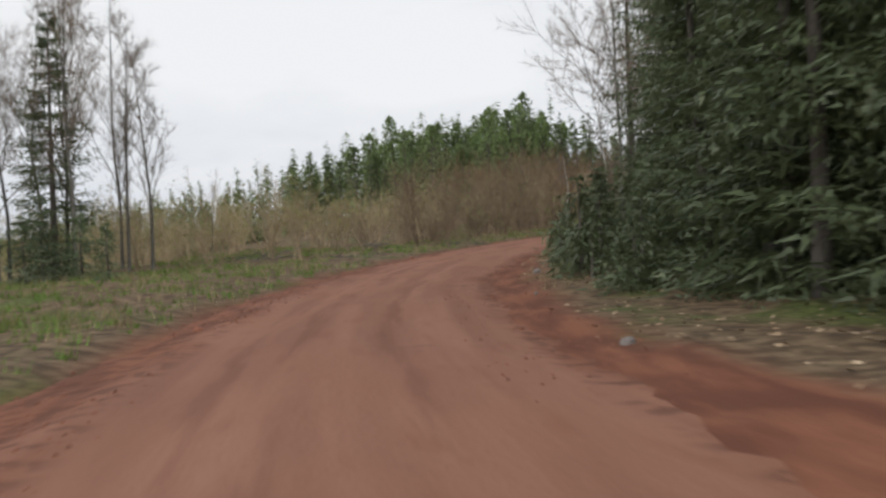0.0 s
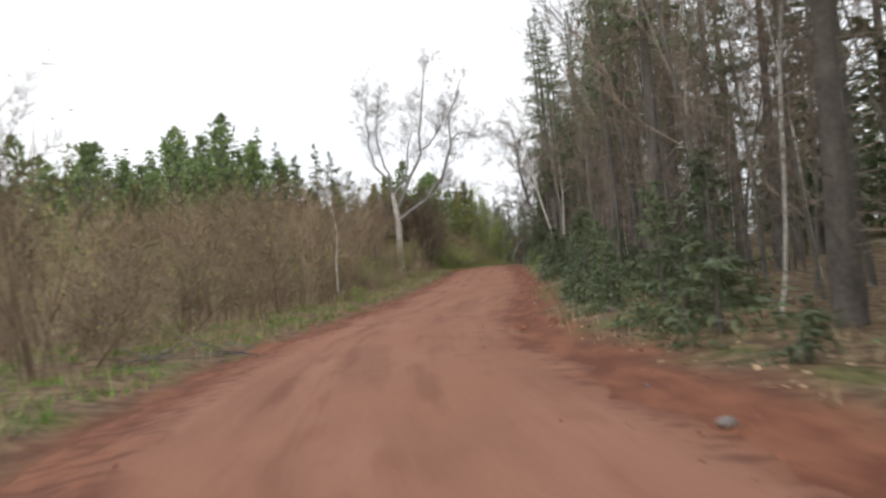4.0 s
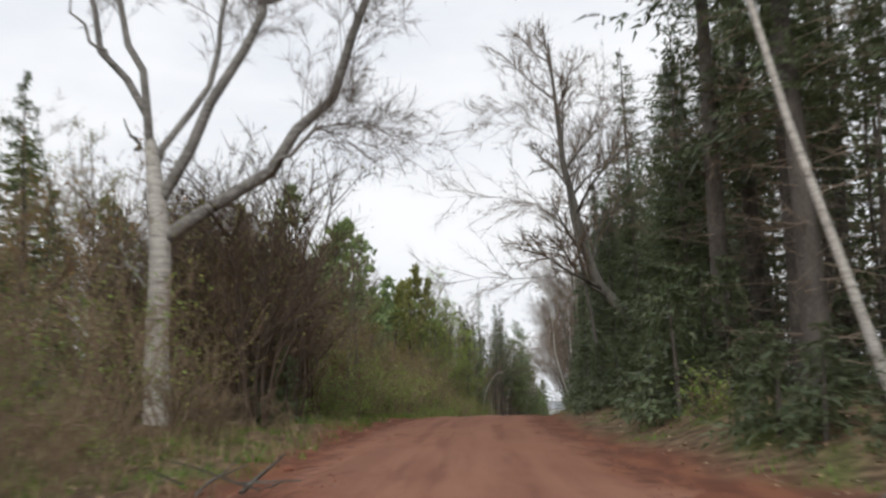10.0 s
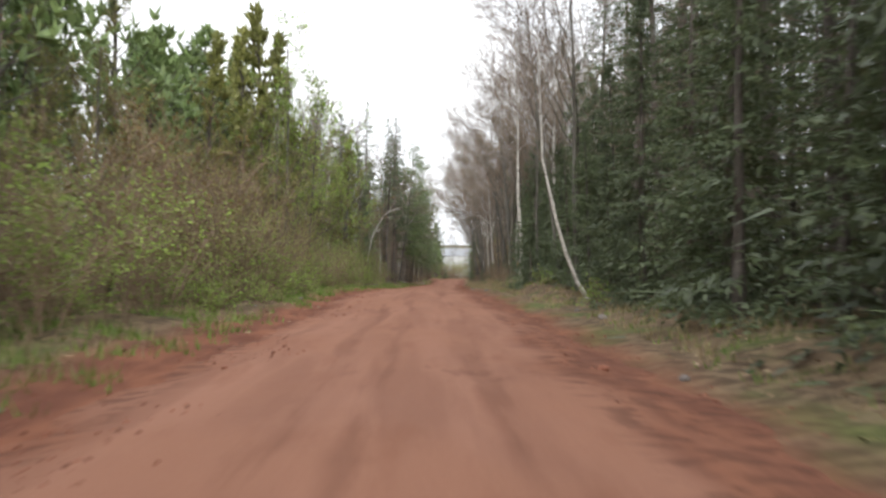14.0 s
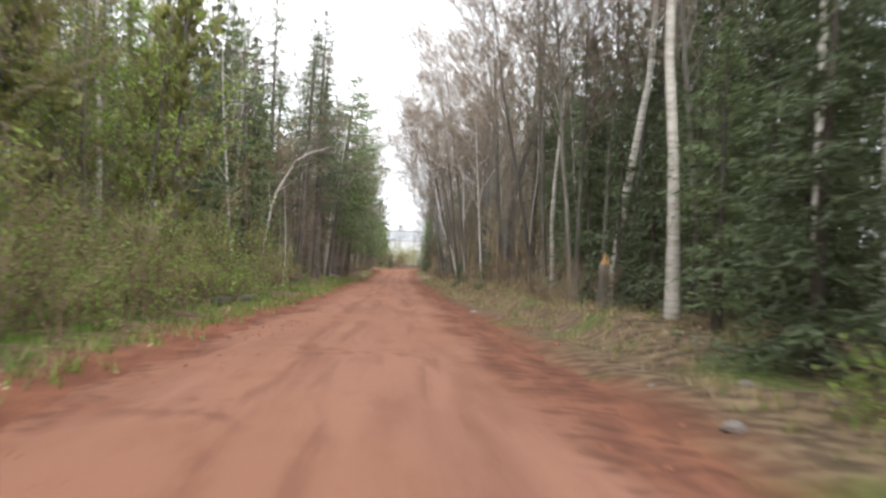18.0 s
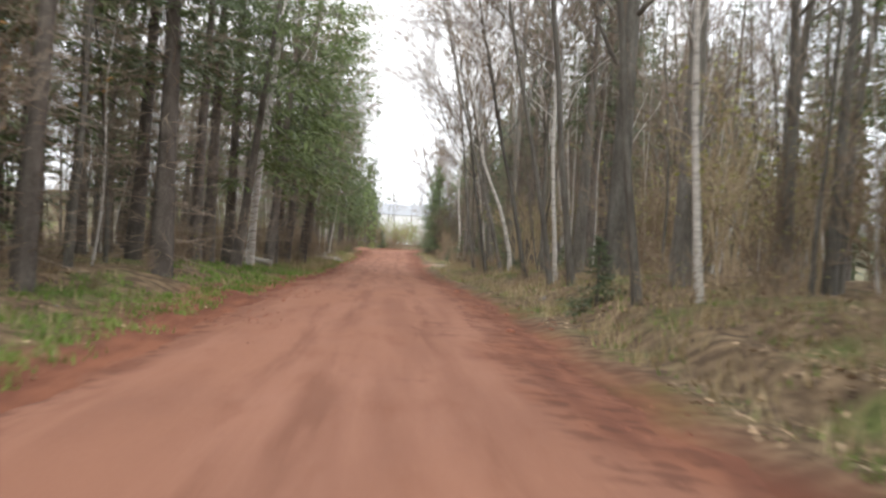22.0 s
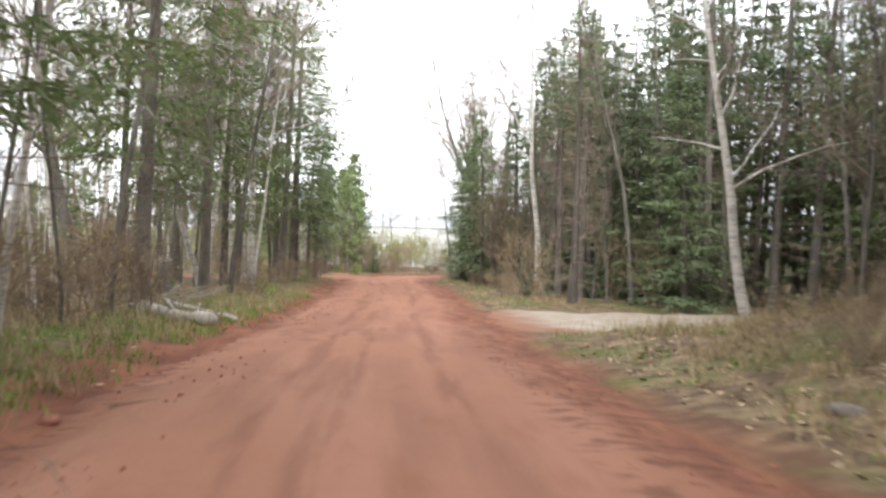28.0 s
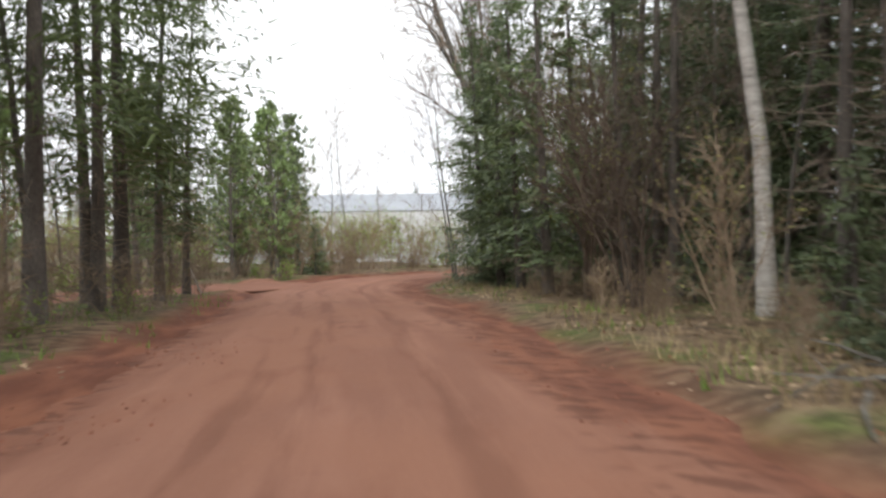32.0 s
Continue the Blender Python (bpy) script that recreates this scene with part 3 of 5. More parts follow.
# ---- ground and road ----
def sheet(name, s_vals, d_vals, height, mat, narrow=None):
    """A strip laid along the road's line, with metres across and along as its UV map."""
    s, d = np.meshgrid(s_vals, d_vals, indexing="ij")
    if narrow is not None:
        d = np.where(d > 0, d * narrow(s), d)
    x, y, _ = on_road(s, d)
    z = height(s, d)
    rows, cols = s.shape
    q = np.arange(rows * cols).reshape(rows, cols)
    faces = np.stack([q[:-1, :-1], q[:-1, 1:], q[1:, 1:], q[1:, :-1]], -1).reshape(-1, 4)
    me = bpy.data.meshes.new(name)
    me.from_pydata(np.stack([x, y, z], -1).reshape(-1, 3).tolist(), [], faces.tolist())
    uv = me.uv_layers.new(name="UVMap")
    uv.data.foreach_set("uv", np.stack([d, s], -1).reshape(-1, 2)[faces.reshape(-1)].astype(np.float32).reshape(-1))
    me.polygons.foreach_set("use_smooth", [True] * len(me.polygons))
    me.materials.append(mat)
    me.update()
    return new(name, me)


def road_height(s, d):
    z = on_road(s, d)[2]
    a = np.abs(d)
    z = z + 0.05 * (1 - (np.minimum(a, 2.2) / 2.2) ** 2) - 0.085 * np.maximum(0, a - 2.0)
    wob = 0.12 * lumps(s, 0 * s, 11.0, 8)
    for track in (-1.05, 0.75):
        z = z - 0.035 * np.exp(-(((d - track - wob) / 0.24) ** 2))
    z = z + 0.03 * np.exp(-(((d + 2.05 + wob) / 0.28) ** 2)) * (1 + lumps(s, d, 1.2, 12))
    return z + 0.014 * lumps(s, d * 2.2, 1.6, 9) + (0.010 + 0.02 * smooth(a, 1.7, 2.6)) * lumps(s, d, 0.42, 10)


half = np.r_[np.arange(0, 2.4, 0.6), np.arange(2.4, 5.6, 0.28), np.arange(5.6, 10, 0.7), np.arange(10, 24, 2.0), 24, 30, 38, 50, 70]
across_vals = np.r_[-half[:0:-1], half]
ground = sheet("ground", np.arange(-42, 400, 0.7), across_vals, lambda s, d: ground_height(s, d) - 2.6 * smooth(np.abs(d), 50, 69), M_GROUND, lambda s: 1 - 0.62 * smooth(s, 312, 332) * smooth(-s, -410, -330))
tagged(ground, "uneven forest floor and verges with litter, moss and dead grass", "ground", kind="structure")
road = sheet("road", np.arange(-40, 398, 0.35), np.arange(-3.9, 3.95, 0.2), road_height, M_ROAD)
tagged(road, "rutted red earth road with darker damp shoulders", "road", kind="structure")


def side_road():
    """The lane that joins from the left where the road bends."""
    a, b = np.array([144.5, 335.4]), np.array([112.0, 317.2])
    way = (b - a) / np.hypot(*(b - a))
    u, v = np.meshgrid(np.arange(-2.4, 2.45, 0.3), np.arange(0, 36, 0.5), indexing="ij")
    x, y = a[0] + v * way[0] - u * way[1], a[1] + v * way[1] + u * way[0]
    s, d = off_road(x.ravel(), y.ravel())
    base = np.interp(s, ALONG, LINE[:, 2]).reshape(x.shape)
    z = np.maximum(ground_height(s, d).reshape(x.shape), base) + 0.05 - 0.12 * np.maximum(0, np.abs(u) - 1.8) + 0.02 * lumps(x, y, 0.6, 17)
    q = np.arange(x.size).reshape(x.shape)
    faces = np.stack([q[:-1, :-1], q[:-1, 1:], q[1:, 1:], q[1:, :-1]], -1).reshape(-1, 4)
    me = bpy.data.meshes.new("side_road")
    me.from_pydata(np.stack([x, y, z], -1).reshape(-1, 3).tolist(), [], faces.tolist())
    uv = me.uv_layers.new(name="UVMap")
    uv.data.foreach_set("uv", np.stack([u, v], -1).reshape(-1, 2)[faces.reshape(-1)].astype(np.float32).reshape(-1))
    me.polygons.foreach_set("use_smooth", [True] * len(me.polygons))
    me.materials.append(M_ROAD)
    return new("road", me)


tagged(side_road(), "red earth side lane joining at the bend", "road", kind="structure")


def far_sheet():
    r = np.r_[0, 10, 25, 45, 70, 100, 140, 190, 250, 340, 480, 700, 1100, 2500]
    r = np.r_[-r[:0:-1], r]
    gx, gy = np.meshgrid(60 + r, 160 + r, indexing="ij")
    s, d = off_road(gx.ravel(), gy.ravel())
    z = ground_height(s, np.clip(d, -68, 68)).reshape(gx.shape) - 1.6
    z = np.maximum(z, -9.5) + 1.2 * lumps(gx, gy, 60, 21)
    z = np.minimum(z, np.interp(s, ALONG, LINE[:, 2]).reshape(gx.shape) - 1.3)
    rows, cols = gx.shape
    q = np.arange(rows * cols).reshape(rows, cols)
    me = bpy.data.meshes.new("far_ground")
    me.from_pydata(np.stack([gx, gy, z], -1).reshape(-1, 3).tolist(), [], np.stack([q[:-1, :-1], q[1:, :-1], q[1:, 1:], q[:-1, 1:]], -1).reshape(-1, 4).tolist())
    me.materials.append(material("far_fields", [(0.085, 0.085, 0.038), (0.12, 0.11, 0.055), (0.19, 0.15, 0.09)], 0.03, 0.95, 0.0))
    return new("ground", me)


tagged(far_sheet(), "distant rough fields and woodland floor", "ground", kind="structure")

APRON_S, APRON_D = (316.6, 329.4), (2.2, 17.0)
gs = np.arange(APRON_S[0], APRON_S[1] + 0.01, 0.4)
gravel = sheet("gravel_drive", gs, np.arange(APRON_D[0], APRON_D[1] + 0.01, 0.4),
               lambda s, d: on_road(s, d)[2] - 0.045 - 0.2 * (1 - smooth(d - 2.2 - 1.2 * smooth(s, 325, 330) + 0.5 * lumps(s, d, 0.7, 35), 0, 0.8)) + 0.03 * lumps(s, d, 1.1, 31) + 0.015 * lumps(s, d, 0.4, 32)
               - 0.2 * (1 - smooth(np.minimum(s - APRON_S[0], APRON_S[1] - s) + 0.9 * lumps(s, d, 1.3, 33) + 0.4 * lumps(s, d, 0.45, 36), 0.1, 1.6)) - 0.2 * (1 - smooth(d - APRON_D[0] + 0.5 * lumps(s, d, 0.9, 34), 0.1, 0.9)), M_GRAVEL)
tagged(gravel, "pale sandy gravel pull-off beside the red road", "driveway", kind="structure")

# ---- kinds of plants ----
random.seed(11)
SPRUCES = [spruce(h, w, 0.0, 0.50, 6, 4, None, fine=True, fat=0.12) for h, w in ((12.5, 3.0), (10.5, 2.8), (14.5, 3.3))]
NEARS = [spruce(h, w, 0.0, 0.38, 7, 8, None, "dense dark green spruce with fine drooping boughs at the road", fine=True, fat=0.07) for h, w in ((12.5, 3.0), (11.0, 2.8))]
FIRS = [spruce(h, w, b, 0.5, 6, 5, M_FIR, "mid-green fir with spreading flat boughs", "fir", True) for h, w, b in ((11.5, 3.2, 0.12), (14.0, 3.5, 0.24), (16.0, 3.6, 0.3))]
BOUGHS = [spruce(h, w, b, 0.66, 5, 8, M_BOUGH, "tall fir with long layered green boughs over the road", "fir", True, 0.075, 0.45, k, (0.02, 0.26)) for h, w, b, k in ((15.0, 5.2, 0.22, 0.95), (17.0, 5.6, 0.28, 1.05), (13.0, 4.4, 0.22, 0.9))]
TALLS = [spruce(h, w, b, 0.56, 6, 4, None, "tall spruce with bare lower trunk and dead grey branches", "tall_spruce", True) for h, w, b in ((17.5, 2.9, 0.38), (16.0, 2.8, 0.46), (19.0, 3.1, 0.32))]
DEADS = [spruce(h, w, b, 0.6, 6, 4, None, "half-dead spruce with bare brown branches nearly to the top", "half_dead_spruce", True) for h, w, b in ((15.0, 2.6, 0.74), (13.0, 2.4, 0.8))]
THINS = [spruce(h, w, b, 0.75, 6, 3, None, "slender dark spruce deep in the stand", "slender_spruce") for h, w, b in ((14.0, 2.7, 0.22), (16.5, 2.8, 0.34))]
SAPLINGS = [spruce(h, w, 0.0, 0.20, 5, 4, None, "low bushy young spruce at the road's edge", "spruce_sapling", True, 0.06) for h, w in ((1.5, 1.0), (2.3, 1.15), (1.0, 0.95))]
PINES = [pine(h, w, tufts=5) for h, w in ((10.0, 3.0), (8.5, 2.8), (11.0, 3.2))]
GOLDS = [pine(h, w, 0.06, M_LARCH, "yellow-green larch coming into needle", 64, 5) for h, w in ((11.0, 2.2), (9.0, 1.9))]
BARES = [bare_tree(h, r, 0.05, False, st, n) for h, r, st, n in ((13.0, 0.065, 0.28, 16), (15.0, 0.09, 0.32, 16), (11.0, 0.05, 0.25, 15), (14.0, 0.065, 0.22, 18))]
BUDDED = [bare_tree(h, r, 0.06, False, 0.16, 14, 1, 0.75, (0.5, 1.0), "slim deciduous tree with opening olive and yellow leaves", 0.05, (0.95, 5, 0.046), name="budding_tree") for h, r in ((7.5, 0.07), (9.5, 0.09))]
BIRCHES = [bare_tree(h, r, le, True, st, n, curve=c) for h, r, le, st, n, c in ((13.5, 0.10, 0.06, 0.36, 13, 0.04), (12.0, 0.08, 0.14, 0.4, 12, 0.06), (15.0, 0.12, 0.04, 0.38, 14, 0.04))]
POLES = [bare_tree(h, r, le, b, 0.5, 7, 1, 0.6, (0.4, 0.8), lab, c, name="birch_pole" if b else "bare_pole") for h, r, le, b, lab, c in
         ((9.0, 0.045, 0.10, False, "thin leafless pole-sized sapling", 0.05), (10.0, 0.05, 0.16, True, "thin leaning white birch sapling", 0.07), (8.0, 0.035, 0.05, False, "thin leafless pole-sized sapling", 0.06))]
WHIPS = [bare_tree(h, r, le, b, 0.14, 15, 1, 0.7, (0.4, 0.9), lab, c, None, 0.27, name="birch_sapling" if b else "bare_sapling") for h, r, le, b, lab, c in
         ((9.5, 0.040, 0.10, False, "thin crooked leafless sapling with a haze of twigs", 0.09), (11.0, 0.050, 0.16, False, "thin leaning leafless sapling with a haze of twigs", 0.10), (8.0, 0.034, 0.06, True, "thin crooked white birch sapling", 0.10))]
OVERS = [bare_tree(h, r, 0.04, b, 0.34, 19, 1, 1.2, (0.5, 1.1), lab, 0.06, bud, 0.44) for h, r, b, lab, bud in
         ((14.0, 0.082, False, "tall leafless tree whose fine twigs reach over the road", None), (13.0, 0.075, True, "tall birch whose fine twigs reach over the road", None))]
FRESH = [bare_tree(h, r, 0.05, False, 0.12, 16, 1, 0.75, (0.4, 0.9), "young poplar in fresh yellow-green leaf", 0.05, (0.95, 4, 0.062), 0.34, leaf_mat=M_LEAF, name="young_poplar") for h, r in ((9.0, 0.07), (11.5, 0.09))]
DARK_ALDERS = [shrub(h, n, M_BUD, 0.4, 1, 0.05, M_DARK_STEM, sp, "tall dense dark-stemmed alder thicket, budding at the top", "tall_alder", 0.85) for h, n, sp in ((6.6, 9, 0.26), (5.8, 9, 0.34), (7.4, 8, 0.22))]
PALE_ALDERS = [shrub(h, n, M_BUD, 0.8, 1, 0.062, M_PALE_STEM, sp, "pale straw-brown leafless brush with yellow buds", "alder_shrub", 0.7) for h, n, sp in ((3.6, 8, 0.45), (4.6, 7, 0.4))]
ALDERS = [shrub(h, n, None, sh, 1, 0.045, None, sp, "leafless brown alder thicket with reddish buds", "alder_shrub") for h, n, sh, sp in ((3.4, 7, 0.3, 0.6), (2.5, 7, 0.2, 0.8), (4.4, 7, 0.4, 0.5), (1.5, 7, 0.0, 1.0))]
TALL_ALDERS = [shrub(h, n, None, 0.35, 1, 0.05, None, sp, "tall leafless brown alder thicket with opening buds", "tall_alder") for h, n, sp in ((4.4, 8, 0.5), (3.7, 8, 0.55))]
BRUSH = [shrub(h, n, None, 0.12, 1, 0.04, None, sp, "low dense brown leafless brush by the verge", "low_brush", 0.75) for h, n, sp in ((1.7, 9, 0.7), (1.3, 9, 0.9), (2.1, 8, 0.5))]
OLIVES = [shrub(h, n, m, 0.9, 2, 0.047, None, sp, lab, "budding_shrub") for h, n, sp, m, lab in ((4.4, 7, 0.6, M_BUD, "tall shrub budding into olive leaf"), (5.8, 7, 0.5, M_RUST, "tall shrub with rust-coloured opening buds"), (3.0, 6, 0.8, M_LEAF, "roadside shrub in fresh yellow-green leaf"), (5.0, 7, 0.5, M_BUD, "tall shrub budding into olive leaf"))]
LEAFIES = [shrub(h, n, M_LEAF, 0.95, 2, 0.052, None, sp, "low shrub with fresh yellow-green leaves", "leafy_shrub") for h, n, sp in ((1.9, 7, 0.9), (2.8, 6, 0.7), (1.1, 7, 1.1))]

TAKEN = {}
used = set()


def free(x, y, gap):
    i, j = int(x // 2), int(y // 2)
    k = int(gap // 2) + 2
    for a in range(i - k, i + k + 1):
        for b in range(j - k, j + k + 1):
            for px, py, pg in TAKEN.get((a, b), ()):
                if (px - x) ** 2 + (py - y) ** 2 < (0.5 * (gap + pg)) ** 2:
                    return False
    return True


def stand(proto, p, size=1.0, turn=None, tilt=0.03, gap=0.0, lean=0.0):
    """Sets one more of a kind at p; the first of a kind is the one that was built."""
    if gap:
        TAKEN.setdefault((int(p.x // 2), int(p.y // 2)), []).append((p.x, p.y, gap))
    turn = some(0, 360) if turn is None else turn
    m = pose(*p, math.degrees(some(-tilt, tilt)), math.degrees(some(-tilt, tilt)), turn)
    if lean:
        i = int(((LINE[:, 0] - p.x) ** 2 + (LINE[:, 1] - p.y) ** 2).argmin())
        to = Vector((LINE[i, 0] - p.x, LINE[i, 1] - p.y, 0)).normalized()
        m = Matrix.Translation(p) @ Matrix.Rotation(radians(lean), 4, Vector((-to.y, to.x, 0))) @ Matrix.Rotation(radians(turn), 4, "Z")
    k = size / proto.scale[0]
    if proto.name in used:
        return copy_thing(proto, m @ Matrix.Diagonal((k, k, k * (some(0.92, 1.1) if tilt else 1), 1)))
    used.add(proto.name)
    proto.matrix_basis = m @ Matrix.Diagonal((size, size, size, 1))
    return proto


def scatter(kinds, s0, s1, d0, d1, count, size=(0.85, 1.15), gap=1.5, tilt=0.04, bias=1.0, low=False):
    """count plants over a stretch of roadside, no two closer than gap; bias over 1 crowds them towards d0; only low ones grow in the glade before the barn."""
    placed = tries = 0
    while placed < count and tries < count * 8:
        tries += 1
        s, d = some(s0, s1), d0 + (d1 - d0) * random.random() ** bias
        if APRON_S[0] - 2.2 < s < APRON_S[1] + 1 and 0 < d < APRON_D[1] + 1:
            continue
        p = place(s, d, 0.05)
        glade = abs(p.x - 150.9 - 0.59 * (p.y - 340)) < 2.6 + 0.05 * (p.y - 340) if 338 < p.y < 408 else False
        if free(p.x, p.y, gap) and not (glade and not low):
            stand(random.choice(kinds), p, some(*size), None, tilt, gap)
            placed += 1


# ---- single trees and things that stand out ----
random.seed(5)


def keep(x, y, gap):
    TAKEN.setdefault((int(x // 2), int(y // 2)), []).append((x, y, gap))


def hero(x, y, height, radius, tops=(), birch=True, axis=24.0, start=0.45, limbs=10, density=1.0, label="", gap=1.6, reach=0.3, spread=(0.45, 0.95), twig_rise=0.05, bud=None):
    """A leafless tree of its own shape: tops are knots of its trunk, metres to the right (seen along axis) and up, from the ground."""
    ax = Vector((math.cos(radians(axis)), -math.sin(radians(axis)), 0))
    line = [Vector((0, 0, -0.2))] + [ax * r + Vector((0, 0, u)) for r, u in (tops or ((0, height),))]
    ob = bare_tree(height, radius, 0.0, birch, start, limbs, 1, density, spread, label, 0.0, bud, reach, line, twig_rise)
    ob.matrix_basis = Matrix.Translation(spot(x, y, 0.05))
    used.add(ob.name)
    keep(x, y, gap)
    return ob


def many_stemmed_birch(x, y):
    """The big old birch over the thicket: a stout trunk that forks twice, with ten crooked limbs."""
    root = tagged(new("old_birch"), "large old many-limbed white birch, leafless, above a thicket", "tree")
    root.matrix_basis = Matrix.Translation(spot(x, y, 0.1))
    ax, dp = Vector((math.cos(radians(22)), -math.sin(radians(22)), 0)), Vector((math.sin(radians(22)), math.cos(radians(22)), 0))
    P = lambda r, u, k=0.0: ax * r * (1 + 0.06 * max(0, u - 8) / 10) + Vector((0, 0, u + 0.2 * max(0, u - 8))) + dp * k  # noqa: E731
    trunk = Build()
    trunk.tube(through_knots([P(0.1, -0.3), P(0.0, 2.0), P(0.1, 4.2), P(0.0, 5.8), P(-0.25, 7.6)], 8), [0.44, 0.36, 0.33, 0.31, 0.30, 0.29, 0.27, 0.22, 0.16], 10)
    part("trunk", trunk.mesh("trunk", M_BIRCH, True), root)
    limbs = [([P(0.1, 4.9), P(1.0, 5.4), P(2.8, 6.5), P(4.0, 7.6), P(4.9, 9.3), P(5.5, 11.2), P(5.8, 13.6), P(6.5, 16.2)], 0.20),
             ([P(0.0, 5.9), P(0.6, 7.0), P(1.5, 8.4), P(2.4, 10.2), P(2.7, 11.5), P(2.8, 13.4), P(3.4, 15.4), P(3.8, 18.2)], 0.17),
             ([P(-0.2, 6.6, 0.1), P(0.1, 7.7, 0.4), P(0.9, 8.8, 0.8), P(1.4, 10.2, 1.0), P(1.9, 13.0, 1.2), P(2.0, 15.0, 1.4)], 0.11),
             ([P(-0.25, 7.2), P(-0.2, 8.6, -0.3), P(-0.7, 10.0, -0.6), P(-1.2, 11.6, -0.8), P(-0.9, 13.6, -0.8), P(-0.6, 15.9, -1.0)], 0.12),
             ([P(-0.25, 7.3), P(-0.6, 8.6), P(-1.6, 9.8, 0.3), P(-2.0, 11.4, 0.5), P(-2.1, 13.4, 0.6), P(-1.8, 16.0, 0.7)], 0.12),
             ([P(2.8, 6.5), P(3.6, 7.1, -0.3), P(4.4, 7.8, -0.5), P(5.6, 7.9, -0.6)], 0.07),
             ([P(5.5, 11.3), P(6.3, 11.8, -0.4), P(7.3, 11.7, -0.7), P(8.1, 11.1, -0.8), P(8.8, 11.6, -0.8)], 0.08),
             ([P(2.6, 10.8), P(3.6, 11.3, 0.4), P(4.6, 12.4, 0.9), P(5.2, 14.0, 1.3)], 0.09),
             ([P(-0.5, 7.4), P(-0.9, 7.9, 0.2), P(-1.0, 8.2, 0.2)], 0.06),
             ([P(-1.2, 9.4), P(-2.0, 10.2, -0.3), P(-2.6, 11.2, -0.4)], 0.06),
             ([P(0.1, 3.6), P(-0.8, 4.2), P(-1.5, 4.2)], 0.05)]
    for k, (knots, r) in enumerate(limbs):
        wood, fine = Build(), Build()
        pts = through_knots(knots, 10)
        pts = [pts[0]] + [q + Vector((some(-1, 1), some(-1, 1), some(-1, 1))) * (0.08 + 0.9 * r) for q in pts[1:]]
        wood.tube(pts, [r * (1 - 0.85 * i / 10) + 0.006 for i in range(11)], 7)
        for _ in range(0 if k > 7 else int(20 + 100 * r)):
            u = some(0.3, 0.98) * 10
            i = int(u)
            at, along = pts[i].lerp(pts[i + 1], u - i), (pts[i + 1] - pts[i]).normalized()
            twiggy(fine, fine, at, turned(along, some(0.5, 1.1)), some(1.0, 2.6), 0.014, 1, None, 0.05, 0.9, 0.2)
        ob = part("limb", wood.mesh("limb", M_BACKLIT_BIRCH, True), root)
        if fine.f:
            tw = part("twig_haze", fine.mesh("twig_haze", M_BIRCH_TWIG), ob, "fine bare hanging twigs")
            tw["kind"] = "stuff"
    keep(x, y, 1.0)


many_stemmed_birch(26.45, 128.4)
# birches and trunks on the right, by their order along the road
hero(35.9, 113.3, 14, 0.09, ((-0.5, 1.6), (-1.3, 4.6), (-1.9, 7.4), (-2.4, 10.0), (-2.7, 14.5)), True, 40)
hero(36.0, 113.0, 12, 0.08, ((0.2, 2.0), (0.35, 5.0), (0.3, 8.0), (0.0, 11.5)), True, 40)
hero(40.4, 115.0, 12, 0.11, ((0.5, 3.0), (1.1, 7.0), (1.4, 12.0)), True, 40)
hero(27.6, 90.6, 15, 0.22, ((-0.1, 2.5), (-0.3, 5.0), (-0.2, 7.0), (-0.7, 9.0), (-0.9, 15.0)), False, 35, 0.3, 13, 0.9, "half-dead grey deciduous tree with crooked bare limbs", 1.8, 0.36, (0.6, 1.2), 0.08)
hero(25.6, 84.5, 12, 0.13, ((0.2, 3.0), (-0.1, 6.0), (-0.4, 12.5)), False, 35, 0.3, 12, 0.9, "", 1.6, 0.4, (0.6, 1.2))
hero(46.0, 132.8, 12, 0.17, ((0.1, 5.0), (0.3, 13.0)), False, 40, 0.4)
hero(45.2, 134.2, 15, 0.27, ((-0.1, 1.2), (-0.4, 2.4), (-1.5, 3.6), (-2.3, 4.9), (-2.5, 6.6), (-3.0, 9.0), (-3.4, 14.0)), False, 30, 0.25, 15, 1.1, "grey leafless tree with limbs reaching out over the road", 2.0, 0.34, (0.5, 1.1), 0.08)
hero(43.4, 134.6, 13, 0.085, ((-0.4, 3.0), (-1.0, 7.0), (-1.6, 13.0)), False, 30, 0.34, 20, 1.5, "", 1.4, 0.46, (0.6, 1.2), -0.02)
for k in range(8):
    keep(142.0 - 4.2 * k, 334.0 - 2.35 * k, 4.6)
hero(59.9, 166.1, 8.5, 0.07, ((-0.6, 0.7), (-1.1, 2.0), (-1.7, 4.5), (-1.9, 8.5)), True, 30, 0.6, 6)
hero(74.7, 193.5, 16, 0.13, ((-0.1, 3.0), (-0.3, 5.0), (-0.5, 16.0)), True, 32, 0.5)
hero(80.4, 202.0, 16, 0.15, ((0.3, 3.0), (0.9, 7.0), (1.3, 16.0)), True, 40, 0.5)
hero(86.5, 212.6, 14, 0.11, ((-0.2, 3.5), (0.1, 8.0), (0.0, 14.0)), True, 40, 0.5)
hero(92.6, 224.7, 16, 0.29, ((-0.1, 3.0), (0.2, 5.2), (1.0, 8.0), (1.5, 15.0)), False, 40, 0.33, 12, 0.9, "big pale grey forked deciduous tree", 2.0, 0.42, (0.35, 0.9))
hero(98.7, 235.6, 15, 0.26, ((0.0, 6.0), (-0.1, 15.0)), False, 38)
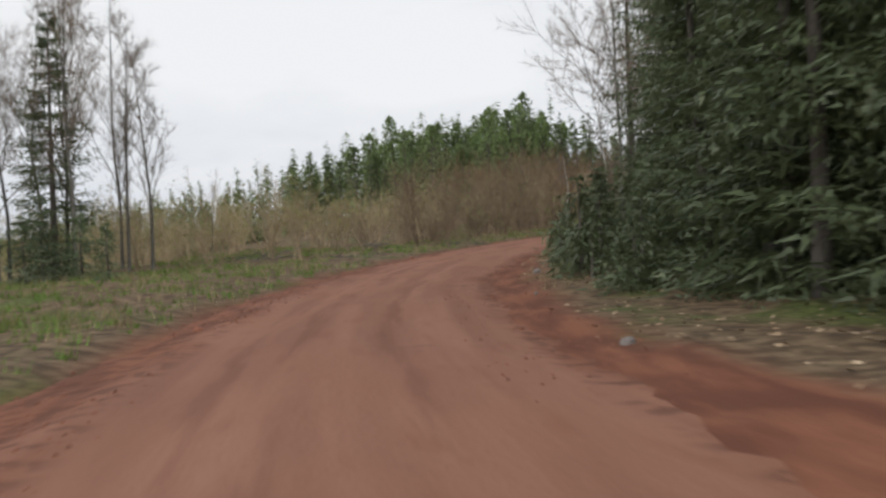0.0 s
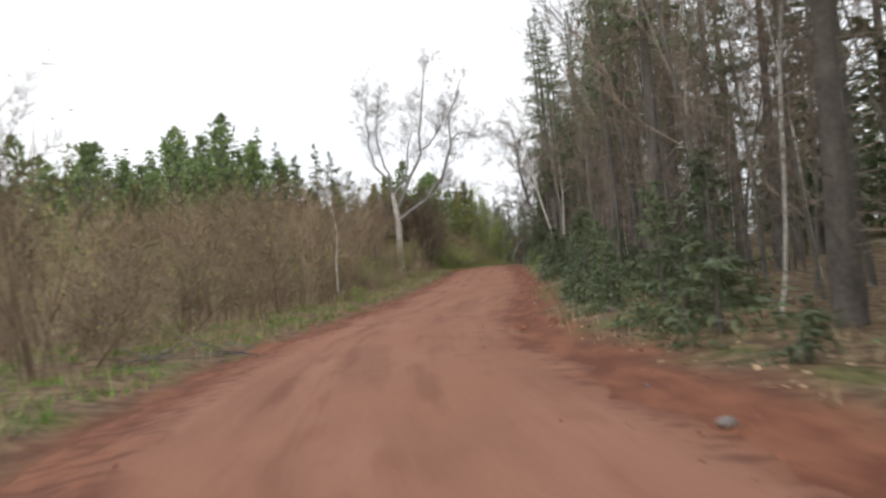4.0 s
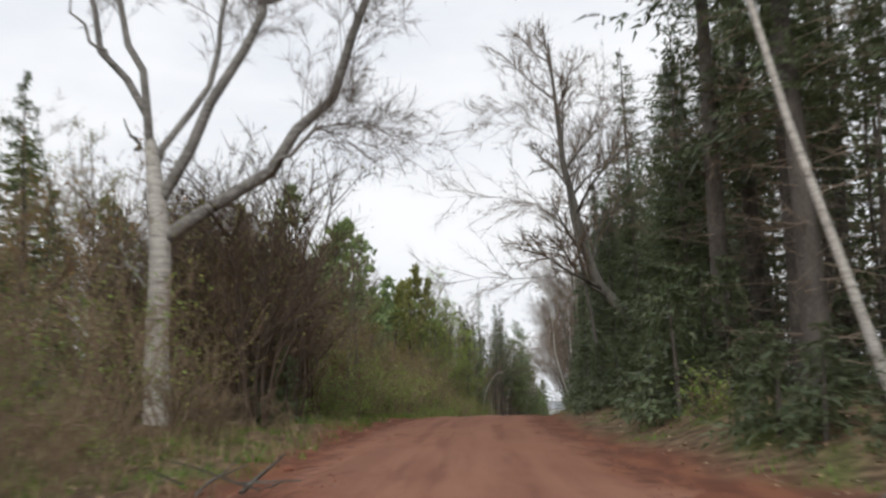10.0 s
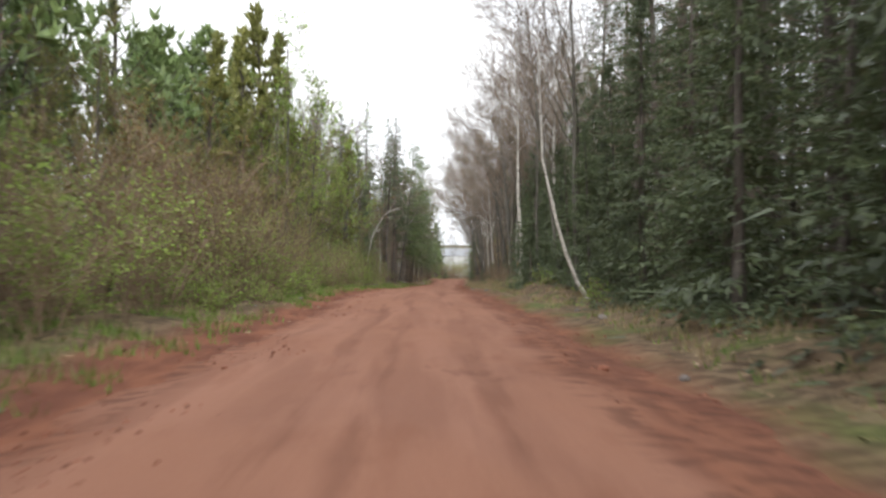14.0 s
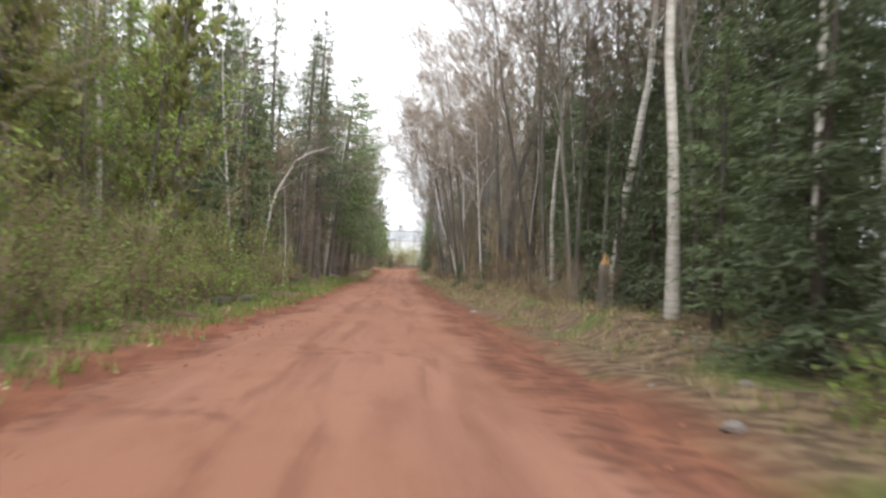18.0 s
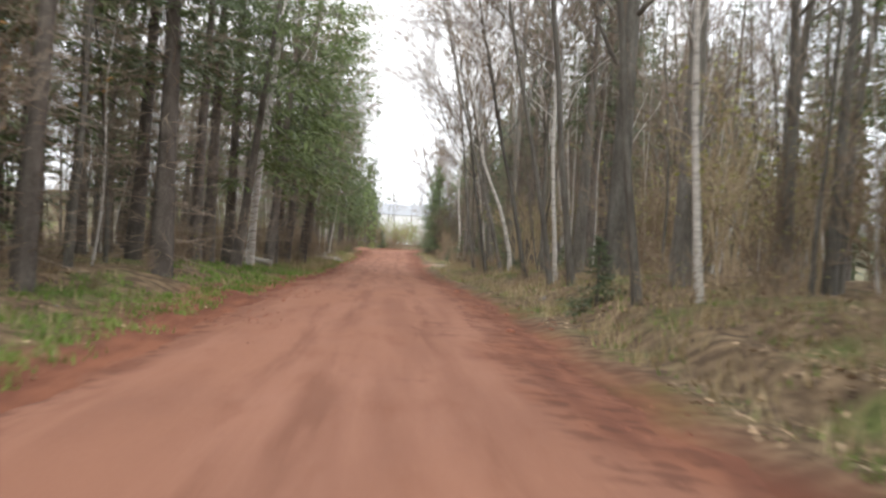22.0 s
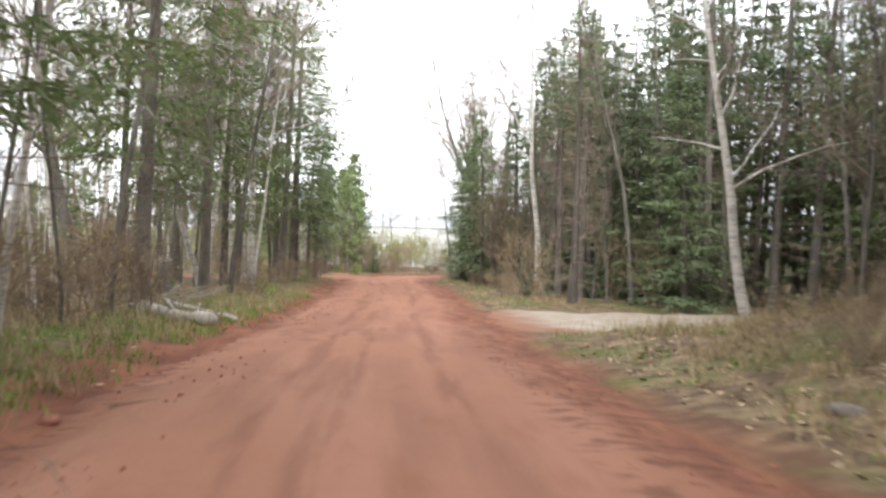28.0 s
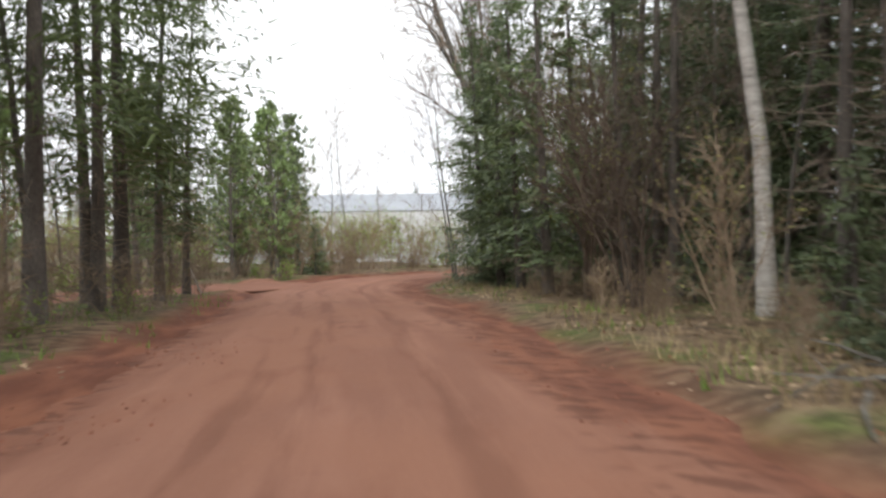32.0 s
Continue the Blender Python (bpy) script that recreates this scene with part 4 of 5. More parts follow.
for x, y, r, top in ((99.0, 233.1, 0.15, -0.6), (99.8, 232.6, 0.13, 0.3), (100.4, 234.4, 0.14, 0.8), (101.4, 233.6, 0.12, 1.2)):
    hero(x, y, 14, r, ((0.1 * top, 4.0), (0.6 * top, 9.0), (top, 14.0)), False, 38, 0.4, 9, 0.9, "dark slender trunk in a close clump", 0.6)
hero(102.6, 242.2, 16, 0.35, ((0.0, 4.0), (0.1, 15.0)), False, 40, 0.4, 10, 0.9, "stout dark-barked trunk at the wood's edge", 2.0)
hero(106.4, 248.5, 15, 0.23, ((0.1, 5.0), (0.3, 15.0)), False, 42, 0.4, 10, 0.9, "stout dark-barked trunk at the wood's edge", 2.0)
hero(117.7, 263.6, 14, 0.20, ((0.0, 2.0), (-0.4, 5.0), (-1.6, 9.5), (-3.2, 14.0)), True, 40, 0.5)
hero(114.6, 264.1, 16, 0.24, ((0.0, 6.0), (0.1, 16.0)), False, 40, 0.4, 9, 0.9, "stout dark-barked trunk at the wood's edge", 1.4)
hero(110.4, 258.2, 10, 0.11, ((-0.1, 1.2), (-0.6, 3.0), (-1.6, 5.2), (-2.6, 10.0)), True, 40, 0.5)
hero(126.3, 283.2, 9, 0.125, ((-0.35, 1.3), (-0.5, 3.0), (-0.85, 5.0), (-1.5, 9.0)), True, 50, 0.3, 12, 0.9, "white leaning birch with crooked side limbs by the gravel pull-off", 1.8, 0.34, (0.8, 1.4))
hero(118.6, 271.6, 13, 0.2, ((-0.2, 1.6), (-0.5, 4.0), (-1.4, 8.0), (-2.6, 13.0)), False, 50, 0.3, 10, 1.0, "dark leaning multi-limbed deciduous tree", 1.6)
hero(136.6, 297.9, 14, 0.11, ((-0.1, 2.0), (-0.5, 5.0), (-1.6, 9.0), (-3.0, 14.0)), False, 40, 0.45, 8, 0.9, "dark leaning trunk before the gravel pull-off", 1.0)
hero(139.8, 308.0, 14, 0.17, ((-0.1, 3.0), (-0.5, 6.0), (-0.7, 14.0)), True, 52, 0.5)
for x, y, h, top in ((152.2, 331.4, 17, -1.0), (153.8, 330.6, 16, 0.4)):
    hero(x, y, h, 0.16, ((0.2 * top, h * 0.4), (top, h)), False, 35, 0.3, 12, 1.0)
hero(151.2, 328.8, 15, 0.23, ((-0.4, 2.5), (-1.0, 5.5), (-2.2, 8.3), (-3.6, 12.5), (-4.4, 16.0)), False, 37, 0.4, 11, 0.9, "dark leaning tree with two long curved stems", 0.6, 0.4)
hero(151.6, 328.8, 14, 0.16, ((-0.6, 2.5), (-1.2, 5.5), (-1.8, 8.0), (-2.2, 10.5), (-3.2, 14.0)), False, 37, 0.5, 9, 0.9, "dark slender stem beside a leaning tree", 0.6)
# left of the road
hero(69.3, 212.2, 14, 0.10, ((0.1, 2.0), (-0.2, 5.0), (-0.1, 9.0), (0.0, 14.0)), True, 20, 0.6, 8)
hero(70.2, 214.8, 13, 0.09, ((0.2, 2.0), (-0.3, 5.0), (0.1, 13.0)), True, 20, 0.6, 8)
hero(77.8, 228.4, 15, 0.16, ((0.2, 4.0), (0.3, 8.0), (0.7, 15.0)), True, 20, 0.4, 12)
hero(80.2, 230.5, 9, 0.11, ((0.3, 2.2), (0.7, 4.6), (2.0, 6.9), (3.6, 7.4)), True, 22, 0.4, 8)
hero(80.6, 227.9, 5, 0.05, ((0.1, 2.0), (-0.1, 5.2)), True, 22, 0.6, 5)
hero(82.2, 240.4, 17, 0.17, ((0.0, 7.0), (0.2, 17.0)), True, 22, 0.42, 14, 1.1)
hero(97.6, 258.8, 14, 0.17, ((0.1, 3.0), (0.4, 6.0), (1.2, 14.0)), True, 20, 0.3, 11)
hero(98.9, 262.4, 14, 0.15, ((0.3, 5.0), (1.2, 14.0)), True, 20, 0.35, 11)
hero(127.3, 314.4, 14, 0.19, ((0.0, 5.0), (-0.2, 14.0)), True, 18, 0.4, 12)
hero(121.8, 305.0, 11, 0.13, ((-0.7, 2.0), (-1.4, 4.0), (-1.8, 7.0), (-2.0, 11.0)), True, 26, 0.4, 9, 0.9, "white birch leaning away from the road in dry brush", 1.0)
hero(122.6, 307.2, 12, 0.12, ((0.1, 2.0), (0.5, 5.0), (0.9, 12.0)), True, 26, 0.4, 9)
hero(115.1, 296.3, 13, 0.2, ((0.1, 1.6), (-0.5, 3.4), (-0.9, 7.0), (-1.0, 13.0)), False, 18, 0.2, 12, 0.9, "dark forked deciduous trunk in the brush", 1.4, 0.45, (0.6, 1.1))
hero(128.4, 318.2, 14, 0.13, ((0.0, 6.0), (0.3, 14.0)), True, 18, 0.4)
hero(37.6, 149.6, 8, 0.06, ((0.1, 2.0), (0.5, 8.0)), False, 8, 0.3, 10)
hero(37.9, 150.0, 9, 0.07, ((0.4, 3.0), (0.2, 9.0)), False, 8, 0.3, 10)
hero(37.2, 149.9, 7, 0.05, ((-0.4, 2.0), (-0.6, 7.0)), False, 8, 0.3, 10)
hero(16.3, 99.6, 6.5, 0.055, ((0.1, 2.0), (-0.1, 4.0), (0.3, 6.5)), False, 15, 0.2, 14, 1.1, "", 1.6, 0.42, (0.5, 1.0))
hero(10.6, 85.6, 6, 0.042, ((0.0, 2.0), (0.2, 3.0), (-0.2, 6.0)), True, 5, 0.4, 9, 1.0, "small pale broken-topped birch in the thicket")
for k, (x, y, h) in enumerate(((-17.4, 39.0, 11.5), (-15.6, 41.5, 13), (-19.8, 43.0, 12.5), (-13.4, 42.5, 10.5), (-13.0, 44.6, 9.5), (-21.5, 40.0, 12.0), (-18.8, 47.0, 13.0), (-16.8, 45.4, 12.0), (-19.0, 37.4, 13.0), (-20.6, 45.0, 14.0), (-14.6, 39.6, 12.0), (-17.2, 36.2, 11.0), (-22.4, 43.4, 13.0), (-15.0, 46.6, 12.5), (-18.0, 41.4, 13.5))):
    hero(x, y, h, 0.085, ((0.1, 3.0), (some(-0.3, 0.3), 6.0), (some(-0.6, 0.6), h)), False, 0, 0.25, 13, 1.1, "tall slim leafless poplar at the meadow's edge", 1.0, 0.3, (0.3, 0.6), 0.1)

for x, y, h, kind in ((-15.8, 40.8, 11.5, 1), (-19.4, 39.2, 9.0, 0), (-14.9, 35.6, 2.6, -2), (-12.6, 34.8, 2.6, -2), (-11.2, 33.4, 2.0, -2), (-13.8, 34.4, 2.3, -1), (80.4, 238.2, 18, 0),
                      (86.2, 256, 18, 2), (3.2, 23.6, 2.2, -1), (3.9, 25.0, 2.4, -2), (8.0, 45.6, 3.6, 1), (30.6, 131.6, 2.3, -2), (29.4, 130.2, 1.7, -1), (7.4, 37.0, 4.6, 1), (7.8, 41.5, 4.0, 2), (6.4, 19.6, 13, 2), (5.7, 15.2, 12, 1), (7.9, 22.6, 14, 0), (6.9, 25.8, 13, 1), (8.6, 17.4, 13, 0), (7.4, 12.4, 12, 0), (9.6, 20.6, 15, 0), (9.2, 14.4, 14, 1), (10.4, 25.4, 15, 1),
                      (19.3, 129.4, 11.4, 0), (20.9, 130.2, 10.8, 1), (17.4, 128.6, 10.0, 1), (23.2, 131.8, 8.6, 1), (15.2, 127.0, 9.6, 0), (65.0, 214.3, 14.5, 0)):
    if kind >= 0 and y < 60:
        proto, full = NEARS[kind % 2], (12.5, 11.0)[kind % 2]
    elif kind >= 0:
        proto, full = SPRUCES[kind], (12.5, 10.5, 14.5)[kind]
    else:
        proto, full = SAPLINGS[-kind - 1], (1.5, 2.3, 1.0)[-kind - 1]
    stand(proto, spot(x, y, 0.05), h / full, None, 0.02, 1.6)
for s, d, k in ((203, 6.2, 0.5), (206.6, 6.4, 0.6), (210.0, 6.2, 0.55), (213.4, 6.8, 0.62), (216.6, 6.6, 0.5), (199.2, 6.4, 0.5), (220.4, 6.6, 0.55), (195.6, 6.6, 0.45)):
    stand(random.choice(SPRUCES[:2] + FIRS[:1]), place(s, d, 0.05), k, None, 0.02, 1.2)
for s, d, kind in ((84.6, -7.4, LEAFIES[1]), (122.6, -6.0, ALDERS[0]), (125.4, -6.6, OLIVES[2]), (120.6, -6.8, ALDERS[0]), (127.2, -6.0, ALDERS[1]), (123.8, -7.2, OLIVES[2]), (129.0, -6.8, OLIVES[0])):
    stand(kind, place(s, d, 0.05), 0.95, None, 0.05, 1.0)
for s, d, k in ((144.6, 4.7, 1.25), (146.0, 5.4, 1.0), (143.6, 5.8, 1.1), (131.0, 5.0, 0.9), (259.6, 4.6, 0.75)):
    stand(SAPLINGS[1], place(s, d, 0.05), k, None, 0.02, 1.0)
for x, y, h, kind in ((8.4, 30.4, 16, 0), (9.2, 48.5, 17, 0), (9.4, 34.6, 16, 2), (89.4, 243.4, 20.5, 2), (85.0, 241.2, 18.5, 2), (11.4, 43.5, 16, 1), (31.5, 99.0, 19, 2), (95.6, 255.9, 17, 0), (90.8, 248.2, 18, 2), (92.5, 250.4, 16, 1), (93.6, 252.4, 17, 0), (96.2, 257.4, 17, 2), (101.5, 265.7, 17, 0), (104.4, 272, 16, 1), (90.3, 219.4, 16, 1), (71.3, 181.4, 17, 0), (71.0, 178.6, 16, 1)):
    stand(TALLS[kind], spot(x, y, 0.05), h / (17.5, 16.0, 19.0)[kind], None, 0.02, 1.8)
for x, y, h, kind in ((131.9, 320.2, 15, 0), (133.2, 322.6, 16, 1), (129.6, 316.0, 15, 1), (125.0, 311.8, 14.5, 0), (121.6, 304.6, 15.5, 1), (116.2, 293.6, 17.0, 1), (118.0, 302.6, 14.0, 0)):
    stand(BOUGHS[kind], spot(x, y, 0.05), h / (15.0, 17.0)[kind], None, 0.02, 1.8, 1.0)
for x, y, h in ((77.2, 224.6, 13), (80.0, 233.6, 14), (134.6, 323.8, 10.5), (136.4, 326.6, 9.5)):
    stand(FIRS[1], spot(x, y, 0.05), h / 14.0, None, 0.02, 1.8)
for x, y, h in ((143.8, 340.4, 7.5), (141.0, 340.6, 7.2), (146.6, 341.6, 8.0), (145.2, 343.4, 7.6), (148.2, 345.6, 7.4), (139.0, 339.0, 7.5), (14.6, 131.4, 7.0), (12.4, 128.6, 7.0)):
    stand(random.choice(PINES), spot(x, y, 0.05), h / 10.0, None, 0.02, 1.8)
for k in range(8):
    p = place(316.0 + k, -3.6 - 0.34 * k)
    keep(p.x, p.y, 2.2)
for s, d, kind, size in ((313.4, 9.4, WHIPS[1], 1.0), (311.4, 8.4, WHIPS[0], 0.95), (314.6, 9.8, BARES[2], 1.0), (315.0, 11.2, WHIPS[0], 0.95), (312.4, 9.6, WHIPS[1], 0.9), (314.8, 13.0, WHIPS[1], 0.9), (313.4, 12.4, BARES[2], 0.95)):
    stand(kind, place(s, d, 0.05), size, None, 0.04, 1.2)

# ---- the trees at the very edge, whose crowns lean over the road ----
def edge_row(kinds, s0, s1, step, d0, d1, size, lean=(0.5, 3.0)):
    s = s0
    while s < s1:
        p = place(s, some(d0, d1), 0.05)
        if free(p.x, p.y, 1.5):
            stand(random.choice(kinds), p, some(*size), None, 0.04, 1.5, some(*lean))
        s += step * some(0.7, 1.3)


random.seed(29)
for s, d, k in ((248.6, -7.4, 0.85), (252.6, -8.2, 0.95), (257.0, -8.6, 0.9)):
    stand(FIRS[0], place(s, d, 0.05), k, None, 0.02, 1.6)
for s, d, k in ((241.5, 8.4, 1.0), (245.6, 9.2, 0.95), (250.4, 9.6, 1.0)):
    stand(FIRS[1], place(s, d, 0.05), k, None, 0.02, 1.6)
for s, d, k in ((247.5, -6.6, 0.5), (241.6, -7.0, 0.62), (244.6, -7.8, 0.55), (239.2, -7.8, 0.6)):
    stand(SPRUCES[0], place(s, d, 0.05), k, None, 0.02, 1.2)
for s, d in ((252.0, -8.2), (256.5, -9.4), (249.0, -10.0), (260.0, -8.6)):
    stand(OLIVES[1], place(s, d, 0.05), 1.4, None, 0.05, 1.0)
for s, d, k, size in ((298.8, -5.0, 1, 1.15), (292.4, -5.3, 0, 1.2), (286.0, -5.5, 1, 1.05), (305.0, -5.2, 0, 1.05)):
    stand(BOUGHS[k], place(s, d, 0.05), size, None, 0.02, 1.6, 5.0)
for s, d in ((191.0, 5.8), (198.0, 5.6)):
    stand(OVERS[0], place(s, d, 0.05), some(0.9, 1.1), None, 0.02, 1.0, some(3, 6))
edge_row(TALLS + WHIPS, 248, 272, 2.4, -7.2, -5.6, (0.9, 1.1), (0, 4))
edge_row(BOUGHS[:2] + BOUGHS[:2] + FIRS[2:] + OVERS[:1], 274, 298, 5.0, -5.8, -5.1, (0.95, 1.12), (4, 9))
edge_row(OVERS[:1], 258, 302, 6.0, 4.9, 5.5, (1.05, 1.2), (8, 13))
edge_row(OVERS[:1], 262, 300, 9.0, -5.4, -4.9, (1.1, 1.2), (7, 12))
edge_row(FRESH + GOLDS + GOLDS[:1], 218, 229, 3.4, -7.4, -6.4, (0.85, 1.1), (1, 4))
edge_row(SPRUCES[:2] + FIRS[:1], 230, 247, 3.2, -8.6, -6.8, (0.65, 1.0), (0, 3))
edge_row(OVERS[:1], 186, 226, 9.0, 5.8, 6.8, (1.0, 1.2), (3, 7))
edge_row(OVERS + OVERS[:1] + WHIPS[1:2], 226, 304, 5.0, 5.6, 6.8, (0.95, 1.15), (3, 8))
edge_row(OVERS, 254, 352, 7.0, -6.6, -5.6, (0.9, 1.1), (3, 8))
edge_row(WHIPS, 232, 304, 2.1, 5.8, 8.2, (0.8, 1.15), (-2, 9))
edge_row(WHIPS[:2], 246, 345, 4.5, -7.4, -5.6, (0.8, 1.1), (-2, 7))
edge_row(BIRCHES, 194, 212, 4.2, 8.4, 9.6, (0.95, 1.15), (0, 4))
edge_row(FIRS[:1] + NEARS + NEARS, 353, 368, 2.8, 4.9, 6.2, (0.75, 1.0))
edge_row(DEADS + WHIPS[:2], 333, 354, 1.8, 6.2, 8.4, (0.8, 1.05), (-1, 3))
edge_row(DARK_ALDERS + TALL_ALDERS, 332, 356, 1.6, 5.6, 7.6, (0.55, 0.85), (-1, 3))
edge_row(NEARS + SPRUCES[:1], 150, 206, 3.2, 5.2, 6.8, (0.42, 0.72))
edge_row(NEARS + SPRUCES[:1], 182, 236, 2.6, 6.0, 7.8, (0.42, 0.75))
edge_row(SPRUCES[:2] + FIRS[:1], 198, 240, 3.0, 8.0, 10.0, (0.7, 1.0))
edge_row(FIRS[:2] + SPRUCES[2:], 214, 240, 2.8, 9.6, 12.0, (0.95, 1.15))
edge_row(FIRS[1:2] + TALLS + DEADS, 150, 190, 3.2, 6.8, 8.6, (0.85, 1.05), (0, 3))
edge_row(FIRS[:1] + NEARS + NEARS, 331, 352, 2.6, 9.6, 11.5, (0.8, 1.05))
edge_row(PINES, 168, 220, 2.9, -15.0, -11.0, (1.05, 1.3))
edge_row(FRESH + BUDDED, 200, 224, 2.6, -9.0, -6.8, (0.95, 1.25), (1, 3))
edge_row(GOLDS + FRESH, 198, 222, 3.4, -11.5, -9.0, (1.0, 1.25), (1, 4))

# ---- woods on the right of the road ----
random.seed(23)
scatter(NEARS, 8, 34, 7.4, 13, 16, (0.85, 1.15), 2.0)
scatter(WHIPS + OVERS[:1] + BARES[:2], 36, 74, 6.0, 12, 24, (0.8, 1.05), 1.4)
scatter(THINS + POLES, 4, 48, 11, 18, 16, (0.9, 1.2), 2.4)
scatter(SAPLINGS, 18, 60, 4.6, 6.6, 22, (0.8, 1.5), 1.0)
scatter(TALLS, 72, 100, 6.6, 9.5, 5, (0.95, 1.1), 1.8)
scatter(TALLS[:2] + BARES + WHIPS, 40, 112, 6.0, 14, 46, (0.85, 1.1), 1.7)
scatter(THINS, 46, 130, 11, 17, 16, (0.85, 1.1), 2.8)
scatter(SAPLINGS, 58, 124, 4.5, 8.5, 64, (0.7, 1.3), 0.9, 0.08, 1.4)
scatter(POLES[::2] + BARES[2:3], 46, 120, 5.6, 12, 20, (0.8, 1.15), 1.4, 0.09)
scatter(NEARS, 133, 152, 5.4, 8.0, 9, (0.5, 0.8), 1.3)
scatter(SAPLINGS[:2], 128, 152, 4.4, 6.5, 16, (0.9, 1.5), 0.9)
scatter(TALLS, 114, 138, 6.2, 9, 6, (1.0, 1.15), 1.6)
scatter(TALLS + BARES[:1], 114, 150, 6.8, 12, 18, (0.9, 1.1), 2.0)
scatter(TALLS + FIRS[:2] + DEADS, 148, 192, 7.0, 12, 20, (0.9, 1.1), 1.9)
scatter(SPRUCES[:2], 120, 205, 6.0, 10, 22, (0.6, 1.0), 1.8)
scatter(THINS, 112, 210, 10, 17, 28, (0.9, 1.15), 2.6)
scatter(SAPLINGS + LEAFIES[2:], 112, 204, 4.8, 8, 46, (0.6, 1.2), 1.1)
scatter(BIRCHES, 190, 214, 7.2, 12, 7, (0.85, 1.1), 1.6)
scatter(FIRS + SPRUCES[:1], 182, 228, 8.0, 14, 18, (0.8, 1.05), 2.0)
scatter(TALLS + THINS, 180, 242, 9.5, 17, 24, (0.95, 1.15), 1.8)
scatter(OVERS[:1], 188, 230, 7.0, 10, 8, (1.05, 1.2), 1.4)
scatter(FIRS + BOUGHS[2:], 218, 242, 7.2, 12, 8, (0.75, 1.0), 1.8)
scatter(TALLS, 274, 300, 7.4, 11, 6, (0.85, 1.0), 1.8)
scatter(WHIPS + POLES + BARES[2:], 222, 304, 8.0, 17, 60, (0.8, 1.1), 1.3, 0.08)
scatter(TALLS + FIRS[2:], 226, 306, 10.0, 18, 9, (0.85, 1.05), 2.3)
scatter(TALLS + FIRS[1:2], 284, 312, 8.0, 14, 8, (0.85, 1.05), 2.0)
scatter(BIRCHES[1:2] + WHIPS[2:] + POLES[1:2], 232, 310, 6.8, 13, 26, (0.8, 1.0), 1.3, 0.1)
scatter(TALL_ALDERS, 236, 300, 7.0, 14, 34, (0.7, 1.1), 1.2, 0.1)
scatter(PALE_ALDERS, 238, 302, 6.6, 13, 40, (0.8, 1.15), 1.1, 0.1)
scatter(BRUSH, 215, 300, 4.8, 9, 34, (0.5, 0.9), 1.1, 0.2)
scatter(SAPLINGS, 226, 292, 5.0, 9, 20, (0.6, 1.1), 1.2)
scatter(FIRS[:2] + BOUGHS[2:], 284, 314, 8, 14, 8, (0.55, 0.8), 2.0)
scatter(BRUSH, 299, 308, 5.0, 8, 12, (0.4, 0.65), 0.8, 0.2)
scatter(BRUSH, 333, 352, 4.6, 7.0, 18, (0.35, 0.6), 0.8, 0.2)
scatter(SAPLINGS[:2], 332, 354, 5.6, 7.6, 12, (0.8, 1.3), 1.0)
scatter(SPRUCES + FIRS + DEADS, 333, 364, 9.0, 14, 24, (0.85, 1.15), 1.7)
scatter(TALLS + THINS, 331, 366, 8.6, 16, 22, (0.85, 1.05), 1.5)
scatter(TALLS + BARES + POLES + FIRS[1:], 294, 315, 8.5, 22, 44, (0.85, 1.05), 1.4)
scatter(WHIPS[:2], 334, 372, 7.2, 14, 12, (0.8, 1.05), 1.4)
scatter(SPRUCES + FIRS + BOUGHS + BARES, 312, 332, 17.0, 23, 26, (0.85, 1.1), 1.5)
scatter(POLES + ALDERS[:3], 308, 330, 17.6, 21, 22, (0.7, 1.0), 1.0)
scatter(WHIPS + BARES + TALL_ALDERS, 296, 340, 18.5, 30, 60, (0.85, 1.1), 1.2)
scatter(TALL_ALDERS + DARK_ALDERS[:1], 292, 316, 9.5, 22, 30, (0.6, 0.9), 1.2)
scatter(OVERS + BUDDED[1:], 298, 316, 10.5, 22, 14, (0.95, 1.15), 1.2)
scatter(OVERS[:1] + BUDDED[1:] + FIRS[:1], 318, 336, 19, 27, 14, (1.0, 1.15), 1.2)
scatter(SPRUCES[:2] + FIRS[:2] + NEARS[:1], 332.6, 338, 8.5, 28, 18, (0.8, 1.1), 1.5)
scatter(TALL_ALDERS + WHIPS[:2], 332.2, 336, 6.5, 27, 18, (0.6, 0.9), 1.0)
scatter(THINS, 334, 350, 16, 30, 12, (0.9, 1.1), 2.0)
scatter(THINS, 318, 372, 13, 20, 12, (0.85, 1.05), 2.4)

# ---- meadow, thicket and woods on the left ----
random.seed(37)
scatter(LEAFIES, 140, 214, -6.8, -4.5, 60, (0.7, 1.1), 0.9)
scatter(DARK_ALDERS, 133, 148, -11, -5.4, 30, (0.85, 1.1), 1.0, 0.06)
scatter(WHIPS[:2], 134, 148, -12, -7, 8, (0.7, 0.85), 1.0)
scatter(OLIVES[:2] + OLIVES[3:], 146, 162, -10, -6.0, 14, (0.8, 1.05), 0.9)
scatter(OLIVES[:1] + OLIVES[1:2] + OLIVES[2:3], 156, 196, -9.5, -6.6, 34, (0.65, 0.95), 1.0)
scatter(ALDERS, 54, 92, -12, -4.8, 48, (0.75, 1.15), 1.1, 0.1, 0.8)
scatter(OLIVES[:2] + ALDERS[:2] + LEAFIES[:1], 84, 132, -13, -6.4, 56, (0.7, 1.0), 1.1, 0.1, 0.8)
scatter(BRUSH + LEAFIES[2:], 72, 134, -7.5, -4.6, 44, (0.45, 0.8), 1.0, 0.15)
scatter(ALDERS[:1] + TALL_ALDERS + PALE_ALDERS[:1], 66, 90, -24, -9, 26, (0.6, 0.85), 1.6, 0.1)
